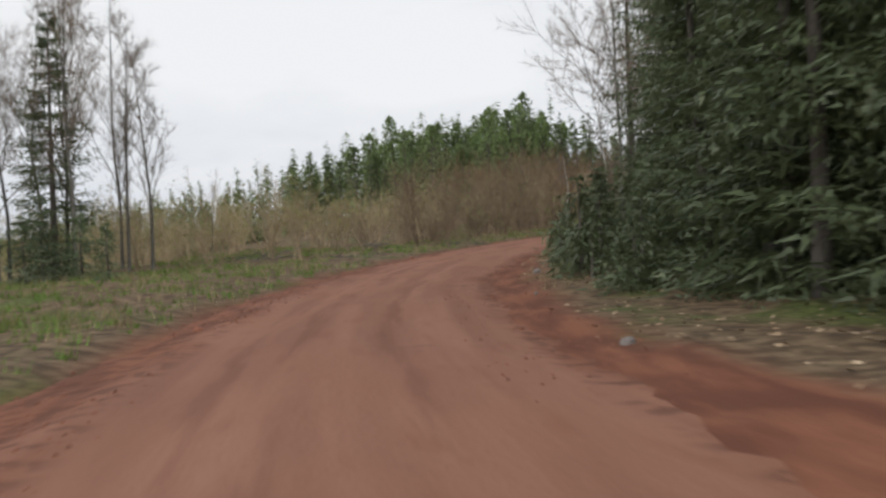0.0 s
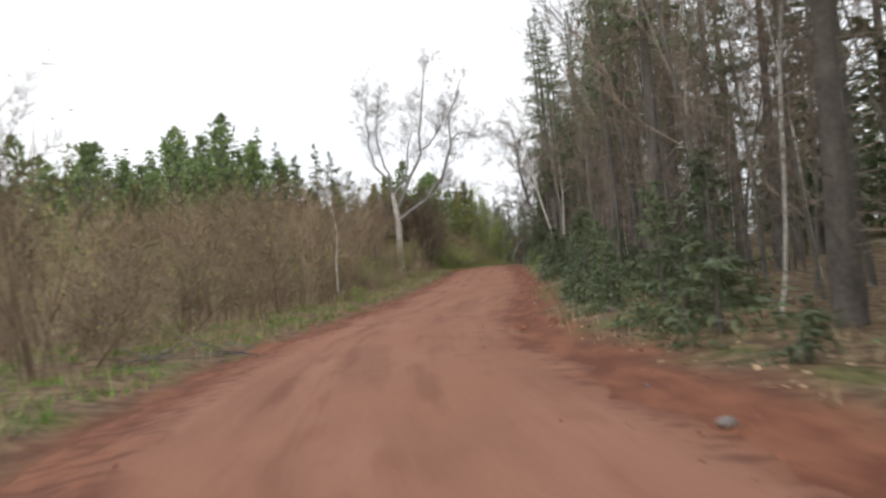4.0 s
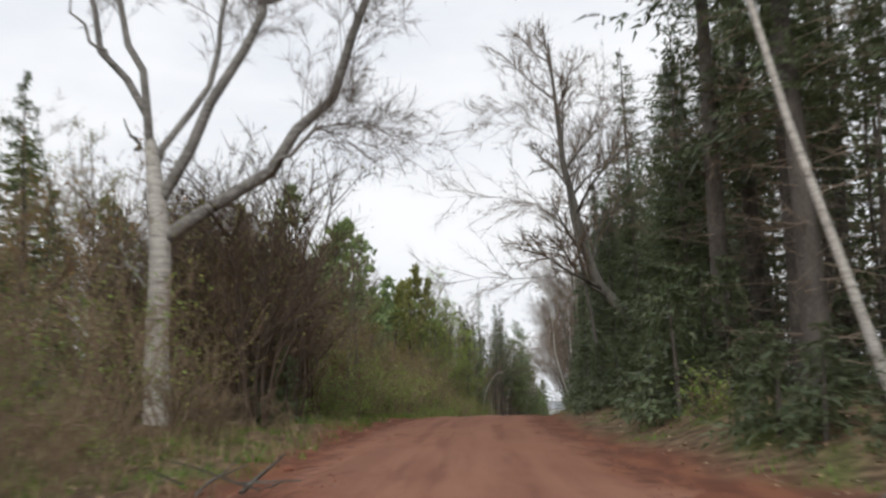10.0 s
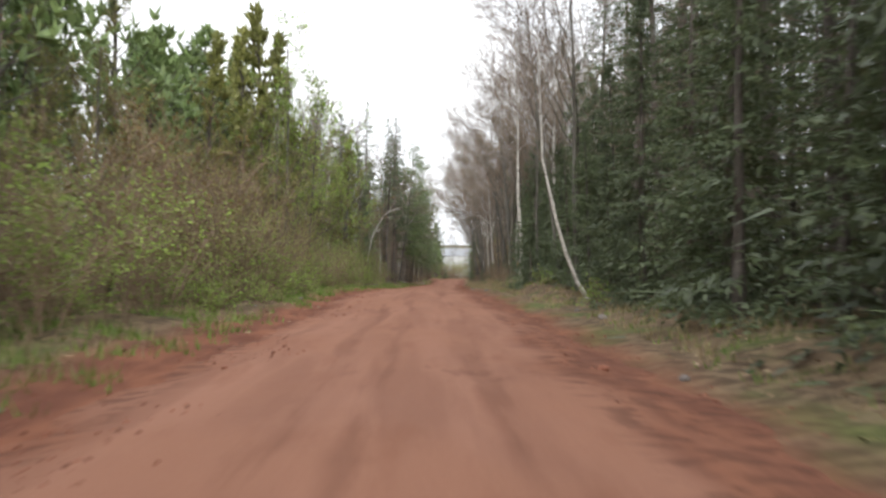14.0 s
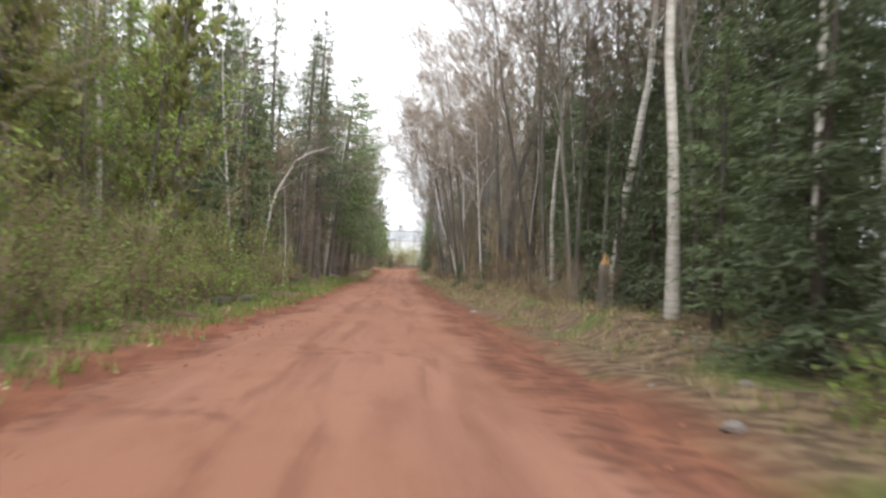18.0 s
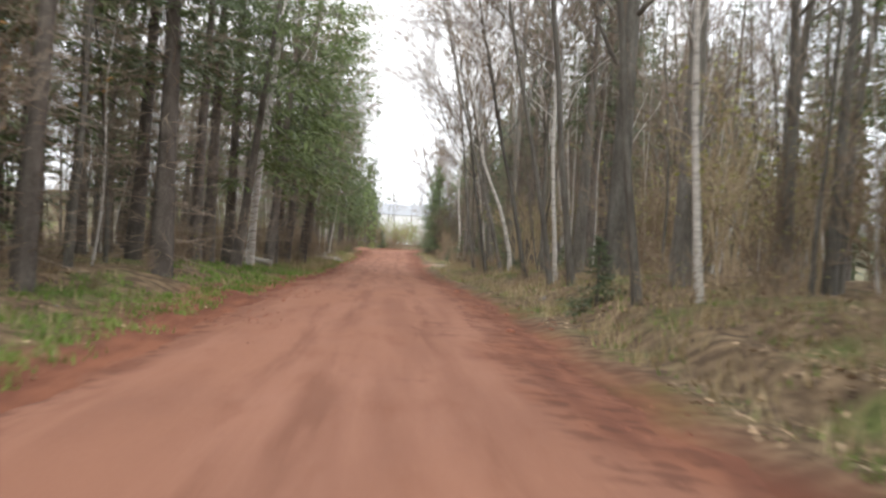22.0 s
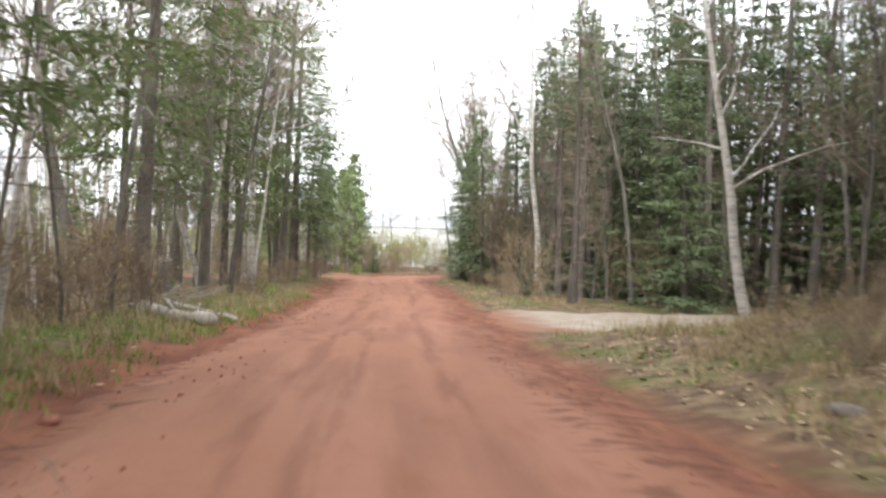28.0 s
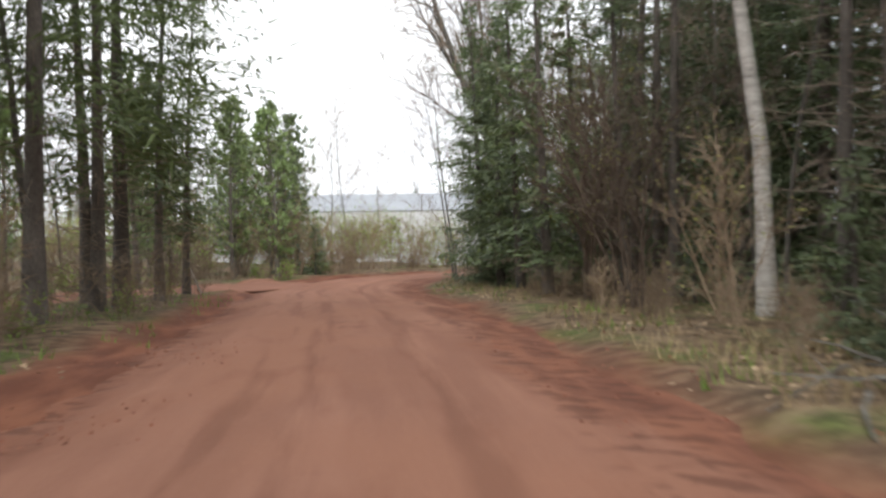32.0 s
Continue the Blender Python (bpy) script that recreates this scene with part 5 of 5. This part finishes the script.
scatter(DARK_ALDERS[:2] + OLIVES[:2] + OLIVES[1:2], 92, 122, -15, -9.8, 26, (0.8, 1.0), 1.4, 0.08)
scatter(TALL_ALDERS + OLIVES[:2] + OLIVES[1:2], 88, 128, -24, -9, 38, (0.75, 1.0), 1.5, 0.1)
scatter(PALE_ALDERS, 40, 68, -46, -8, 90, (0.7, 1.0), 1.3, 0.1)
scatter(PALE_ALDERS, 60, 100, -60, -22, 60, (0.5, 0.75), 2.0, 0.1)
scatter(LEAFIES, 60, 135, -8.5, -5.4, 22, (0.4, 0.75), 1.1)
scatter(POLES[:1], 56, 120, -24, -7, 8, (0.45, 0.7), 2.0)
scatter(PINES, 108, 160, -30, -16, 30, (0.55, 0.8), 2.0)
scatter(PINES, 112, 130, -24, -15.5, 9, (0.8, 1.0), 2.0)
scatter(PINES, 92, 142, -36, -18, 32, (0.68, 0.92), 2.0)
scatter(PINES, 160, 200, -26, -12, 22, (0.6, 0.85), 2.4)
scatter(OLIVES + OLIVES[:2] + ALDERS[:1] + OLIVES[:1], 134, 162, -11, -5.6, 36, (0.8, 1.0), 1.2, 0.08)
scatter(OLIVES[2:] + OLIVES[:1] + LEAFIES[1:2], 160, 198, -8.8, -5.4, 40, (0.6, 0.9), 1.0, 0.08)
scatter(OLIVES[:2] + BUDDED[:1], 162, 198, -11.5, -8.0, 22, (0.8, 1.05), 1.2, 0.06)
scatter(LEAFIES, 196, 216, -8.0, -4.6, 30, (0.6, 1.0), 0.7)
scatter(LEAFIES, 214, 234, -8.0, -4.8, 34, (0.6, 1.0), 0.7)
scatter(PINES, 172, 222, -18, -12, 16, (1.0, 1.3), 1.8)
scatter(BUDDED + GOLDS, 140, 168, -15, -7, 16, (0.7, 0.95), 1.8)
scatter(BUDDED, 168, 196, -13, -6.8, 14, (0.75, 1.0), 1.7)
scatter(BUDDED + GOLDS, 196, 214, -15, -6.4, 16, (0.95, 1.25), 1.7)
scatter(BIRCHES + POLES, 206, 236, -13, -6.2, 8, (0.8, 1.05), 1.4, 0.08)
scatter(GOLDS + BUDDED, 200, 228, -12, -7, 10, (0.95, 1.25), 1.5)
scatter(GOLDS + FRESH + BUDDED, 208, 236, -16, -7.5, 16, (0.9, 1.15), 1.8)
scatter(OLIVES[2:3] + LEAFIES[1:2] + OLIVES[:1], 198, 236, -9.0, -6.0, 34, (0.8, 1.1), 0.9)
scatter(FIRS[:2] + TALLS[:1], 232, 248, -18, -8.5, 8, (0.85, 1.1), 1.8)
scatter(BUDDED + OLIVES[:1] + OLIVES[2:3] + FRESH[:1], 214, 250, -13, -6.4, 28, (0.9, 1.2), 1.3)
scatter(TALLS[:2] + BOUGHS, 240, 264, -20, -10, 6, (0.85, 1.1), 2.4)
scatter(OLIVES[2:3] + ALDERS[1:2] + LEAFIES, 196, 244, -8, -4.8, 30, (0.5, 0.9), 1.1)
scatter(TALLS + BOUGHS[:1], 250, 300, -18, -8.0, 8, (0.8, 1.0), 2.0)
scatter(THINS, 244, 304, -24, -9.0, 24, (0.85, 1.1), 1.8)
scatter(TALLS + THINS, 234, 254, -16, -8.0, 14, (0.9, 1.1), 1.6)
scatter(WHIPS, 246, 290, -12, -7.0, 26, (0.8, 1.1), 1.2, 0.08)
scatter(WHIPS[2:] + POLES[1:2], 314, 348, -22, -8.0, 34, (0.8, 1.1), 1.2, 0.08)
scatter(BOUGHS + THINS, 316, 334, -18, -7.0, 3, (0.8, 1.0), 2.4)
scatter(BARES + POLES + POLES + BIRCHES, 236, 345, -19, -6.4, 70, (0.7, 1.0), 1.3, 0.06)
scatter(BARES + POLES + THINS, 256, 300, -22, -9, 26, (0.8, 1.05), 1.4)
scatter(THINS, 300, 350, -30, -17, 3, (0.75, 0.95), 2.4)
scatter(TALLS, 342, 358, -14, -6.6, 8, (0.8, 1.0), 1.8)
scatter(WHIPS + OVERS[:1], 334, 350, -14, -6.4, 14, (0.8, 1.0), 1.2)
scatter(BRUSH, 244, 290, -9, -5.2, 40, (0.4, 0.8), 0.9, 0.15)
scatter(BRUSH, 288, 324, -10, -5.0, 90, (0.75, 1.15), 0.8, 0.15)
scatter(BRUSH + LEAFIES[2:], 330, 372, -9, -4.2, 30, (0.5, 0.9), 1.0)
scatter(PINES + BOUGHS[2:] + BARES, 344, 384, -22, -5, 26, (0.6, 0.9), 2.0)
scatter(BRUSH + LEAFIES[2:], 352, 396, -14, -4.2, 40, (0.8, 1.1), 1.1, 0.04, 1.0, True)
scatter(OLIVES + LEAFIES[:2], 352, 398, -46, -6, 70, (0.8, 1.15), 1.5)
scatter(OLIVES[2:3] + LEAFIES[1:2], 364, 400, -40, -6, 60, (1.05, 1.3), 1.3, 0.04, 1.0, True)
scatter(PINES + FIRS[:1] + BARES, 366, 400, -60, -16, 22, (0.5, 0.8), 2.4)
scatter(FIRS + SPRUCES, 368, 400, 5.0, 14, 22, (0.8, 1.0), 1.9)

scatter(OVERS[:1] + BARES + WHIPS[:2], 364, 384, 3.6, 8, 12, (0.75, 1.0), 1.2)

# ---- woods that stay far off ----
def far_wood(name, centres, label, mat, count=84, wide=1.0):
    """Whole trees, whorl on whorl of flat boughs, in one mesh."""
    b = Build()
    for p, h, w in centres:
        b.tube([p, p + Vector((0, 0, h * 0.9))], [0.10, 0.03], 3)
        for k in range(count):
            t = (k + random.random()) / count
            a = some(0, 6.283)
            out = Vector((math.cos(a), math.sin(a), 0))
            c = p + Vector((0, 0, h * (0.12 + 0.85 * t)))
            reach = w * (1 - t) ** 0.55 * some(0.6, 1.1) + 0.15
            b.blade(c, c + out * reach + Vector((0, 0, some(-0.5, 0.1) * reach)), wide * some(0.6, 1.2), Vector((0, 0, 1)) + out * some(-0.6, 0.6))
    ob = new(name, b.mesh(name, mat))
    tagged(ob, label, "woods", kind="stuff")


random.seed(41)
spots = [(place(some(-40, 120), some(17, 60), 0.3), some(11, 17), some(1.8, 2.8)) for _ in range(190)]
spots += [(place(some(120, 242), some(17, 55), 0.3), some(12, 17), some(1.8, 2.6)) for _ in range(130)]
spots += [(place(some(242, 330), some(24, 60), 0.3), some(9, 12), some(1.8, 2.6)) for _ in range(28)]
spots += [(place(some(296, 350), some(22, 46), 0.3), some(11, 16), some(2.0, 2.8)) for _ in range(80)]
far_wood("far_woods", spots, "dark spruce woods far behind the roadside trees", M_SPRUCE)
spots = [(place(some(120, 300), some(-62, -22), 0.3), some(9, 12.5), some(2.0, 2.8)) for _ in range(220)]
far_wood("far_woods", spots, "green conifer plantation on the rising ground", M_HILL)
spots = []
while len(spots) < 520:
    x = some(-120, 16)
    front = 124 + 0.42 * (16 - x)
    spots.append((spot(x, some(front, front + 38), 0.5), some(8.5, 13.0), some(2.0, 3.4)))
far_wood("far_woods", spots, "green conifer plantation beyond the meadow", M_HILL, 120, 0.6)
spots = [(Vector((some(150, 330), some(440, 490), -8.5)), some(9.5, 13), some(2, 3)) for _ in range(130)]
far_wood("far_woods", spots, "dark tree line behind the white building", M_SPRUCE)


# ---- grass, dead grass and leaves ----
def tufts(name, mat, areas, label, category):
    b = Build()
    for s0, s1, d0, d1, count, low, high, blades, wide in areas:
        for _ in range(count):
            s, d = some(s0, s1), some(d0, d1)
            if abs(d) < 3.1 + 0.5 * random.random() or (APRON_S[0] - 1.5 < s < APRON_S[1] + 0.5 and d > 0):
                continue
            if lumps(s, d, 2.6, 51) + lumps(s, d, 0.8, 52) < -0.35:
                continue
            p = place(s, d, 0.02)
            for _ in range(blades):
                a, h = some(0, 6.283), some(low, high)
                q = p + Vector((some(-0.16, 0.16), some(-0.16, 0.16), 0))
                k, w = len(b.v), wide * some(0.7, 1.4)
                dx, dy = math.cos(a), math.sin(a)
                b.v += [q + Vector((-dy * w, dx * w, 0)), q + Vector((dy * w, -dx * w, 0)), q + Vector((dx * h * some(0.2, 0.9), dy * h * some(0.2, 0.9), h))]
                b.f.append((k, k + 1, k + 2))
    ob = new(name, b.mesh(name, mat))
    tagged(ob, label, category, kind="stuff")


random.seed(53)
tufts("grass", M_GRASS, [(8, 60, -22, -3.4, 4600, 0.06, 0.24, 7, 0.016), (60, 135, -6.5, -3.2, 1700, 0.06, 0.24, 7, 0.012), (135, 235, -7.5, -3.2, 4200, 0.06, 0.26, 7, 0.013), (235, 335, -5.8, -3.2, 6000, 0.05, 0.17, 7, 0.012),
                          (60, 240, 3.6, 7.0, 1300, 0.05, 0.2, 6, 0.012), (240, 314, 3.4, 6.5, 1100, 0.05, 0.16, 6, 0.011), (330, 360, -6, 6, 500, 0.05, 0.25, 6, 0.012)], "short fresh green grass on the verges", "grass")
tufts("dead_grass", M_STRAW, [(14, 64, -30, -3.3, 2600, 0.1, 0.42, 5, 0.011), (60, 135, -9, -3.2, 1900, 0.1, 0.5, 5, 0.010), (135, 285, -7.5, -3.4, 1500, 0.08, 0.35, 5, 0.010), (284, 335, -8, -3.2, 1800, 0.1, 0.6, 5, 0.010),
                               (20, 104, 3.4, 7.0, 900, 0.06, 0.3, 5, 0.010), (150, 240, 3.6, 7.5, 2600, 0.06, 0.3, 5, 0.010), (235, 316, 3.4, 8.0, 2600, 0.1, 0.5, 5, 0.010), (331, 370, 3.4, 7.5, 900, 0.08, 0.3, 6, 0.010), (299, 312, 4.6, 8, 900, 0.1, 0.4, 6, 0.010)], "tufts of straw-coloured dead grass", "grass")


def litter(name, mat, areas, label, category, size):
    b = Build()
    for s0, s1, d0, d1, count in areas:
        for _ in range(count):
            s, d = some(s0, s1), some(d0, d1)
            if abs(d) < 2.9 + random.random() or lumps(s, d, 3.0, 61) < -0.3:
                continue
            p = place(s, d, -0.012)
            w, t = size * some(0.6, 1.5), Vector((some(-0.5, 0.5), some(-0.5, 0.5), 1))
            q = Vector((some(-1, 1), some(-1, 1), some(-0.15, 0.35))).normalized()
            b.blade(p - q * w * 0.5, p + q * w * 0.5, w * 0.7, t)
    tagged(new(name, b.mesh(name, mat)), label, category, kind="stuff")


litter("leaf_litter", M_LITTER, [(5, 315, 3.2, 8.5, 11000), (232, 312, 3.2, 8.0, 9000), (60, 340, -7.5, -3.0, 7000), (330, 362, 3, 7, 3200)], "scattered dry brown fallen leaves", "leaves", 0.085)


# ---- fallen wood, stumps, stones and clods ----
random.seed(67)


def log(name, a, b, radius, label, mat=None, sides=9, lift=0.0):
    """A fallen trunk from a to b, in road metres, lying on the ground."""
    p, q = place(*a), place(*b)
    p.z, q.z = p.z + radius * 0.7, q.z + radius * 0.7 + lift
    rise = max(spot(*p.lerp(q, k / 6).xy).z + radius * 0.5 - p.lerp(q, k / 6).z for k in range(7)) if not lift else 0.0
    p.z, q.z = p.z + max(0, rise), q.z + max(0, rise)
    w = Build()
    pts = [p.lerp(q, k / 6) + Vector((some(-1, 1), some(-1, 1), some(-0.5, 0.5))) * radius * 0.35 for k in range(7)]
    w.tube(pts, [radius * some(0.82, 1.1) * (1 - 0.03 * k) for k in range(7)], sides, True)
    root = tagged(new(name), label, "log")
    part("trunk", w.mesh("trunk", mat or M_DEADWOOD, True), root)
    for _ in range(3):
        u, n = some(0.2, 0.9), Build()
        c = p.lerp(q, u)
        n.tube([c, c + Vector((some(-0.6, 0.6), some(-0.6, 0.6), some(0.3, 0.9))).normalized() * radius * some(1.6, 3.0)], [radius * 0.28, radius * 0.14], 5, True)
        part("branch_stub", n.mesh("branch_stub", mat or M_DEADWOOD, True), root)
    return root


def sticks(x, y, count, reach, label, mat):
    """A heap of broken branches."""
    root = tagged(new("brush_pile"), label, "brush pile")
    c = spot(x, y)
    root.matrix_basis = Matrix.Translation(c)
    for _ in range(count):
        b, a = Build(), some(0, 6.283)
        p = Vector((some(-reach, reach), some(-reach, reach) * 0.5, some(0.02, 0.28)))
        d = Vector((math.cos(a), math.sin(a) * 0.7, some(-0.15, 0.35)))
        pts = bent(p, d.normalized(), some(0.6, 1.5), 3, 0.15)
        r = some(0.015, 0.035)
        b.tube(pts, [r, r * 0.8, r * 0.6, r * 0.3], 4)
        b.spike(pts[1], pts[1] + turned(d.normalized(), 0.7) * some(0.2, 0.5), r * 0.4)
        part("stick", b.mesh("stick", mat), root)


log("fallen_log", (316.6, -5.4), (314.6, -3.5), 0.17, "pale barkless fallen log in the verge grass")
log("fallen_log", (318.4, -5.2), (317.2, -3.5), 0.06, "thin white fallen birch pole beside a thicker log", M_BIRCH, 7)
log("fallen_log", (283.0, -7.2), (281.5, -4.9), 0.17, "grey fallen log lying towards the road")
log("fallen_log", (206.0, 6.2), (207.4, 9.0), 0.08, "leaning grey dead pole against the wood", None, 7, 1.5)
log("fallen_log", (222.0, -5.2), (224.5, -4.3), 0.14, "short rotten log at the road's edge", M_BARK)
log("fallen_log", (267.0, 6.2), (272.5, 7.4), 0.10, "thin fallen trunk among the litter", M_BARK)
log("fallen_log", (100.5, 6.6), (104.0, 8.8), 0.09, "leaning broken trunk among the young spruces", M_BARK, 7, 1.3)
log("fallen_branch", (110.0, -3.9), (110.6, -3.3), 0.035, "white bent fallen branch in the grass", M_BIRCH, 6)
for x, y, n, r in ((-9.0, 47.2, 16, 1.3), (1.1, 57.4, 9, 0.8), (-3.6, 53.5, 10, 1.0), (-4.2, 45.4, 9, 1.0), (25.9, 114.2, 8, 0.7), (131.4, 281.0, 16, 1.4), (133.6, 301.6, 14, 1.5), (40.6, 117.4, 18, 1.8), (43.6, 120.2, 14, 1.6), (82.4, 231.0, 10, 0.9), (100.6, 240.0, 14, 1.3)):
    sticks(x, y, n, r, "tangled heap of broken grey-brown branches", M_BARK)


sticks(*place(318.6, -6.6).xy, 22, 1.0, "pale splintered wood heaped against a dark trunk", M_DEADWOOD)
sticks(*place(322.0, -5.8).xy, 14, 0.9, "pale broken branches heaped beside a fallen log", M_DEADWOOD)


def stump(x, y, height, radius, label, mat):
    w, top = Build(), Build()
    root = tagged(new("tree_stump"), label, "stump")
    root.matrix_basis = Matrix.Translation(spot(x, y, 0.05))
    w.tube([Vector((0, 0, -0.1)), Vector((0, 0, 0.12)), Vector((0.02, 0, height * 0.6)), Vector((0.04, 0.02, height))], [radius * 1.5, radius * 1.1, radius, radius * 0.95], 10, True)
    part("trunk", w.mesh("trunk", M_BARK, True), root)
    for k in range(7):
        a = 0.9 * k
        p = Vector((0.04 + 0.7 * radius * math.cos(a), 0.7 * radius * math.sin(a), height - 0.03))
        top.spike(p, p + Vector((some(-0.05, 0.05), some(-0.05, 0.05), some(0.1, 0.4))), radius * 0.35)
    part("splintered_top", top.mesh("splintered_top", mat), root, "splintered bare wood")


M_FRESH = material("fresh_split_wood", [(0.42, 0.22, 0.08), (0.58, 0.36, 0.16)], 6.0, 0.8, 0.4, (1, 1, 0.2))
stump(78.6, 200.2, 1.25, 0.15, "snapped trunk with a splintered orange top", M_FRESH)
log("leaning_pole", (359.6, -4.4), (359.2, -4.9), 0.035, "thin pale leaning pole at the road's edge", M_BIRCH, 6, 1.3)
stump(*place(231.5, -5.7).xy, 0.45, 0.22, "cut stump with orange-brown wood", M_FRESH)
stump(117.8, 296.9, 1.25, 0.2, "broken pale trunk with splintered wood in the brush", M_DEADWOOD)
stump(85.6, 209.0, 0.6, 0.18, "old low grey stump", M_DEADWOOD)


def stones(name, mat, count, areas, lo, hi, label, category, on_surface):
    """Stones, each a thing of its own, on three shared shapes."""
    shapes = []
    for _ in range(3):
        bm = bmesh.new()
        bmesh.ops.create_icosphere(bm, subdivisions=2, radius=1.0)
        for v in bm.verts:
            v.co *= 1 + 0.28 * noise.noise(v.co * 1.3 + Vector((len(shapes) * 7, 0, 0)))
            v.co.z *= 0.62
        me = bpy.data.meshes.new(name)
        bm.to_mesh(me)
        bm.free()
        me.materials.append(mat)
        shapes.append(me)
    for _ in range(count):
        s0, s1, d0, d1 = random.choice(areas)
        s, d = some(s0, s1), some(d0, d1)
        x, y, _ = on_road(s, d)
        z = max(float(ground_height(s, d)), float(road_height(np.array(s), np.array(d))) if abs(d) < 3.9 else -99)
        r = lo + (hi - lo) * random.random() ** 3
        ob = new(name, random.choice(shapes))
        ob.matrix_basis = pose(float(x), float(y), z + r * 0.22, some(-15, 15), some(-15, 15), some(0, 360)) @ Matrix.Diagonal((r * some(0.8, 1.3), r, r, 1))
        tagged(ob, label, category, name + " by the road")


stones("stone", M_STONE, 60, [(10, 310, 2.9, 5.0), (10, 335, -5.0, -2.9)], 0.03, 0.14, "small pale grey stone on the road's edge", "stone", True)
stones("earth_clod", M_CLOD, 90, [(8, 330, 1.9, 3.4), (8, 330, -3.4, -1.9), (60, 130, -3.8, -2.4)], 0.03, 0.11, "clod of dark red earth on the road's shoulder", "clod", True)


def crumbs():
    """Loose crumbs of earth along both shoulders, too small to tell apart."""
    b = Build()
    for _ in range(15000):
        s, d = some(5, 345), random.choice((-1, -1, 1)) * some(1.6, 3.6)
        if lumps(s, d, 2.5, 71) + 0.4 * lumps(s, d, 0.6, 72) < 0.1:
            continue
        x, y, _ = on_road(s, d)
        z = max(float(ground_height(s, d)), float(road_height(np.array(s), np.array(d))))
        c, r = Vector((float(x), float(y), z)), some(0.01, 0.036)
        k = len(b.v)
        b.v += [c + Vector((r * some(0.7, 1.3), 0, -0.01)), c + Vector((-r * 0.6, r * some(0.7, 1.2), -0.01)), c + Vector((-r * 0.6, -r, -0.01)), c + Vector((0, 0, r * some(0.6, 1.1)))]
        b.f += [(k, k + 1, k + 3), (k + 1, k + 2, k + 3), (k + 2, k, k + 3)]
    tagged(new("loose_earth", b.mesh("loose_earth", M_CLOD)), "loose dark red crumbs of earth along the shoulders", "earth", kind="stuff")


crumbs()


# ---- the long white building beyond the road's end ----
def box(name, parent, mat, x0, x1, y0, y1, z0, z1, label=""):
    bm = bmesh.new()
    bmesh.ops.create_cube(bm, size=1.0)
    for v in bm.verts:
        v.co = Vector((x0 + (x1 - x0) * (v.co.x + 0.5), y0 + (y1 - y0) * (v.co.y + 0.5), z0 + (z1 - z0) * (v.co.z + 0.5)))
    me = bpy.data.meshes.new(name)
    bm.to_mesh(me)
    bm.free()
    me.materials.append(mat)
    return part(name, me, parent, label)


barn = tagged(new("long_barn"), "long low white farm building with a pale metal roof", "building")
barn.matrix_basis = pose(186, 404, -8.9, 0, 0, -28)
L, W, EAVE, RIDGE = 16.0, 7.5, 6.5, 8.6
box("wall", barn, M_WHITE_WALL, -L, L, -W, -W + 0.3, 0, EAVE)
box("wall", barn, M_WHITE_WALL, -L, L, W - 0.3, W, 0, EAVE)
for side in (-L, L - 0.3):
    box("end_wall", barn, M_WHITE_WALL, side, side + 0.3, -W + 0.3, W - 0.3, 0, EAVE)
    gable = Build()
    gable.v = [Vector((x, y, z)) for x in (side, side + 0.3) for y, z in ((-W, EAVE), (W, EAVE), (0, RIDGE - 0.1))]
    gable.f = [(0, 2, 1), (3, 4, 5), (0, 1, 4, 3), (1, 2, 5, 4), (2, 0, 3, 5)]
    part("gable", gable.mesh("gable", M_WHITE_WALL), barn)
for sgn in (-1, 1):
    slope = Build()
    slope.v = [Vector((x, sgn * y, z + h)) for h in (0, 0.12) for x in (-L - 0.5, L + 0.5) for y, z in ((W + 0.12, EAVE - 0.04), (0, RIDGE))]
    slope.f = [(0, 1, 3, 2), (4, 6, 7, 5), (0, 4, 5, 1), (2, 3, 7, 6), (0, 2, 6, 4), (1, 5, 7, 3)]
    part("roof", slope.mesh("roof", M_ROOF), barn)

# ---- the hedge beyond the bend, and the trees that stand before the barn ----
random.seed(77)
for k in range(13):
    for row in (0, 1):
        kind = random.choice((ALDERS[0], TALL_ALDERS[1], OLIVES[2], LEAFIES[1]))
        stand(kind, place(374.0 + 1.6 * k + some(-0.5, 0.5), -6.2 - 1.9 * row + some(-0.5, 0.5), 0.05), some(0.8, 1.0), None, 0.05)
for x, y, kind, size in ((164.8, 366.6, BARES[3], 1.0), (168.4, 376.0, BARES[0], 1.0), (171.0, 372.4, BARES[2], 0.95), (149.4, 346.4, SPRUCES[1], 0.8), (151.2, 348.4, SPRUCES[0], 0.55), (147.0, 347.0, SPRUCES[1], 0.7), (149.2, 342.6, SAPLINGS[1], 1.2),
                         (170.4, 386.2, PINES[0], 1.3), (167.4, 384.4, PINES[1], 1.35), (164.6, 386.4, PINES[2], 1.1)):
    stand(kind, spot(x, y, 0.05), size, None, 0.02)
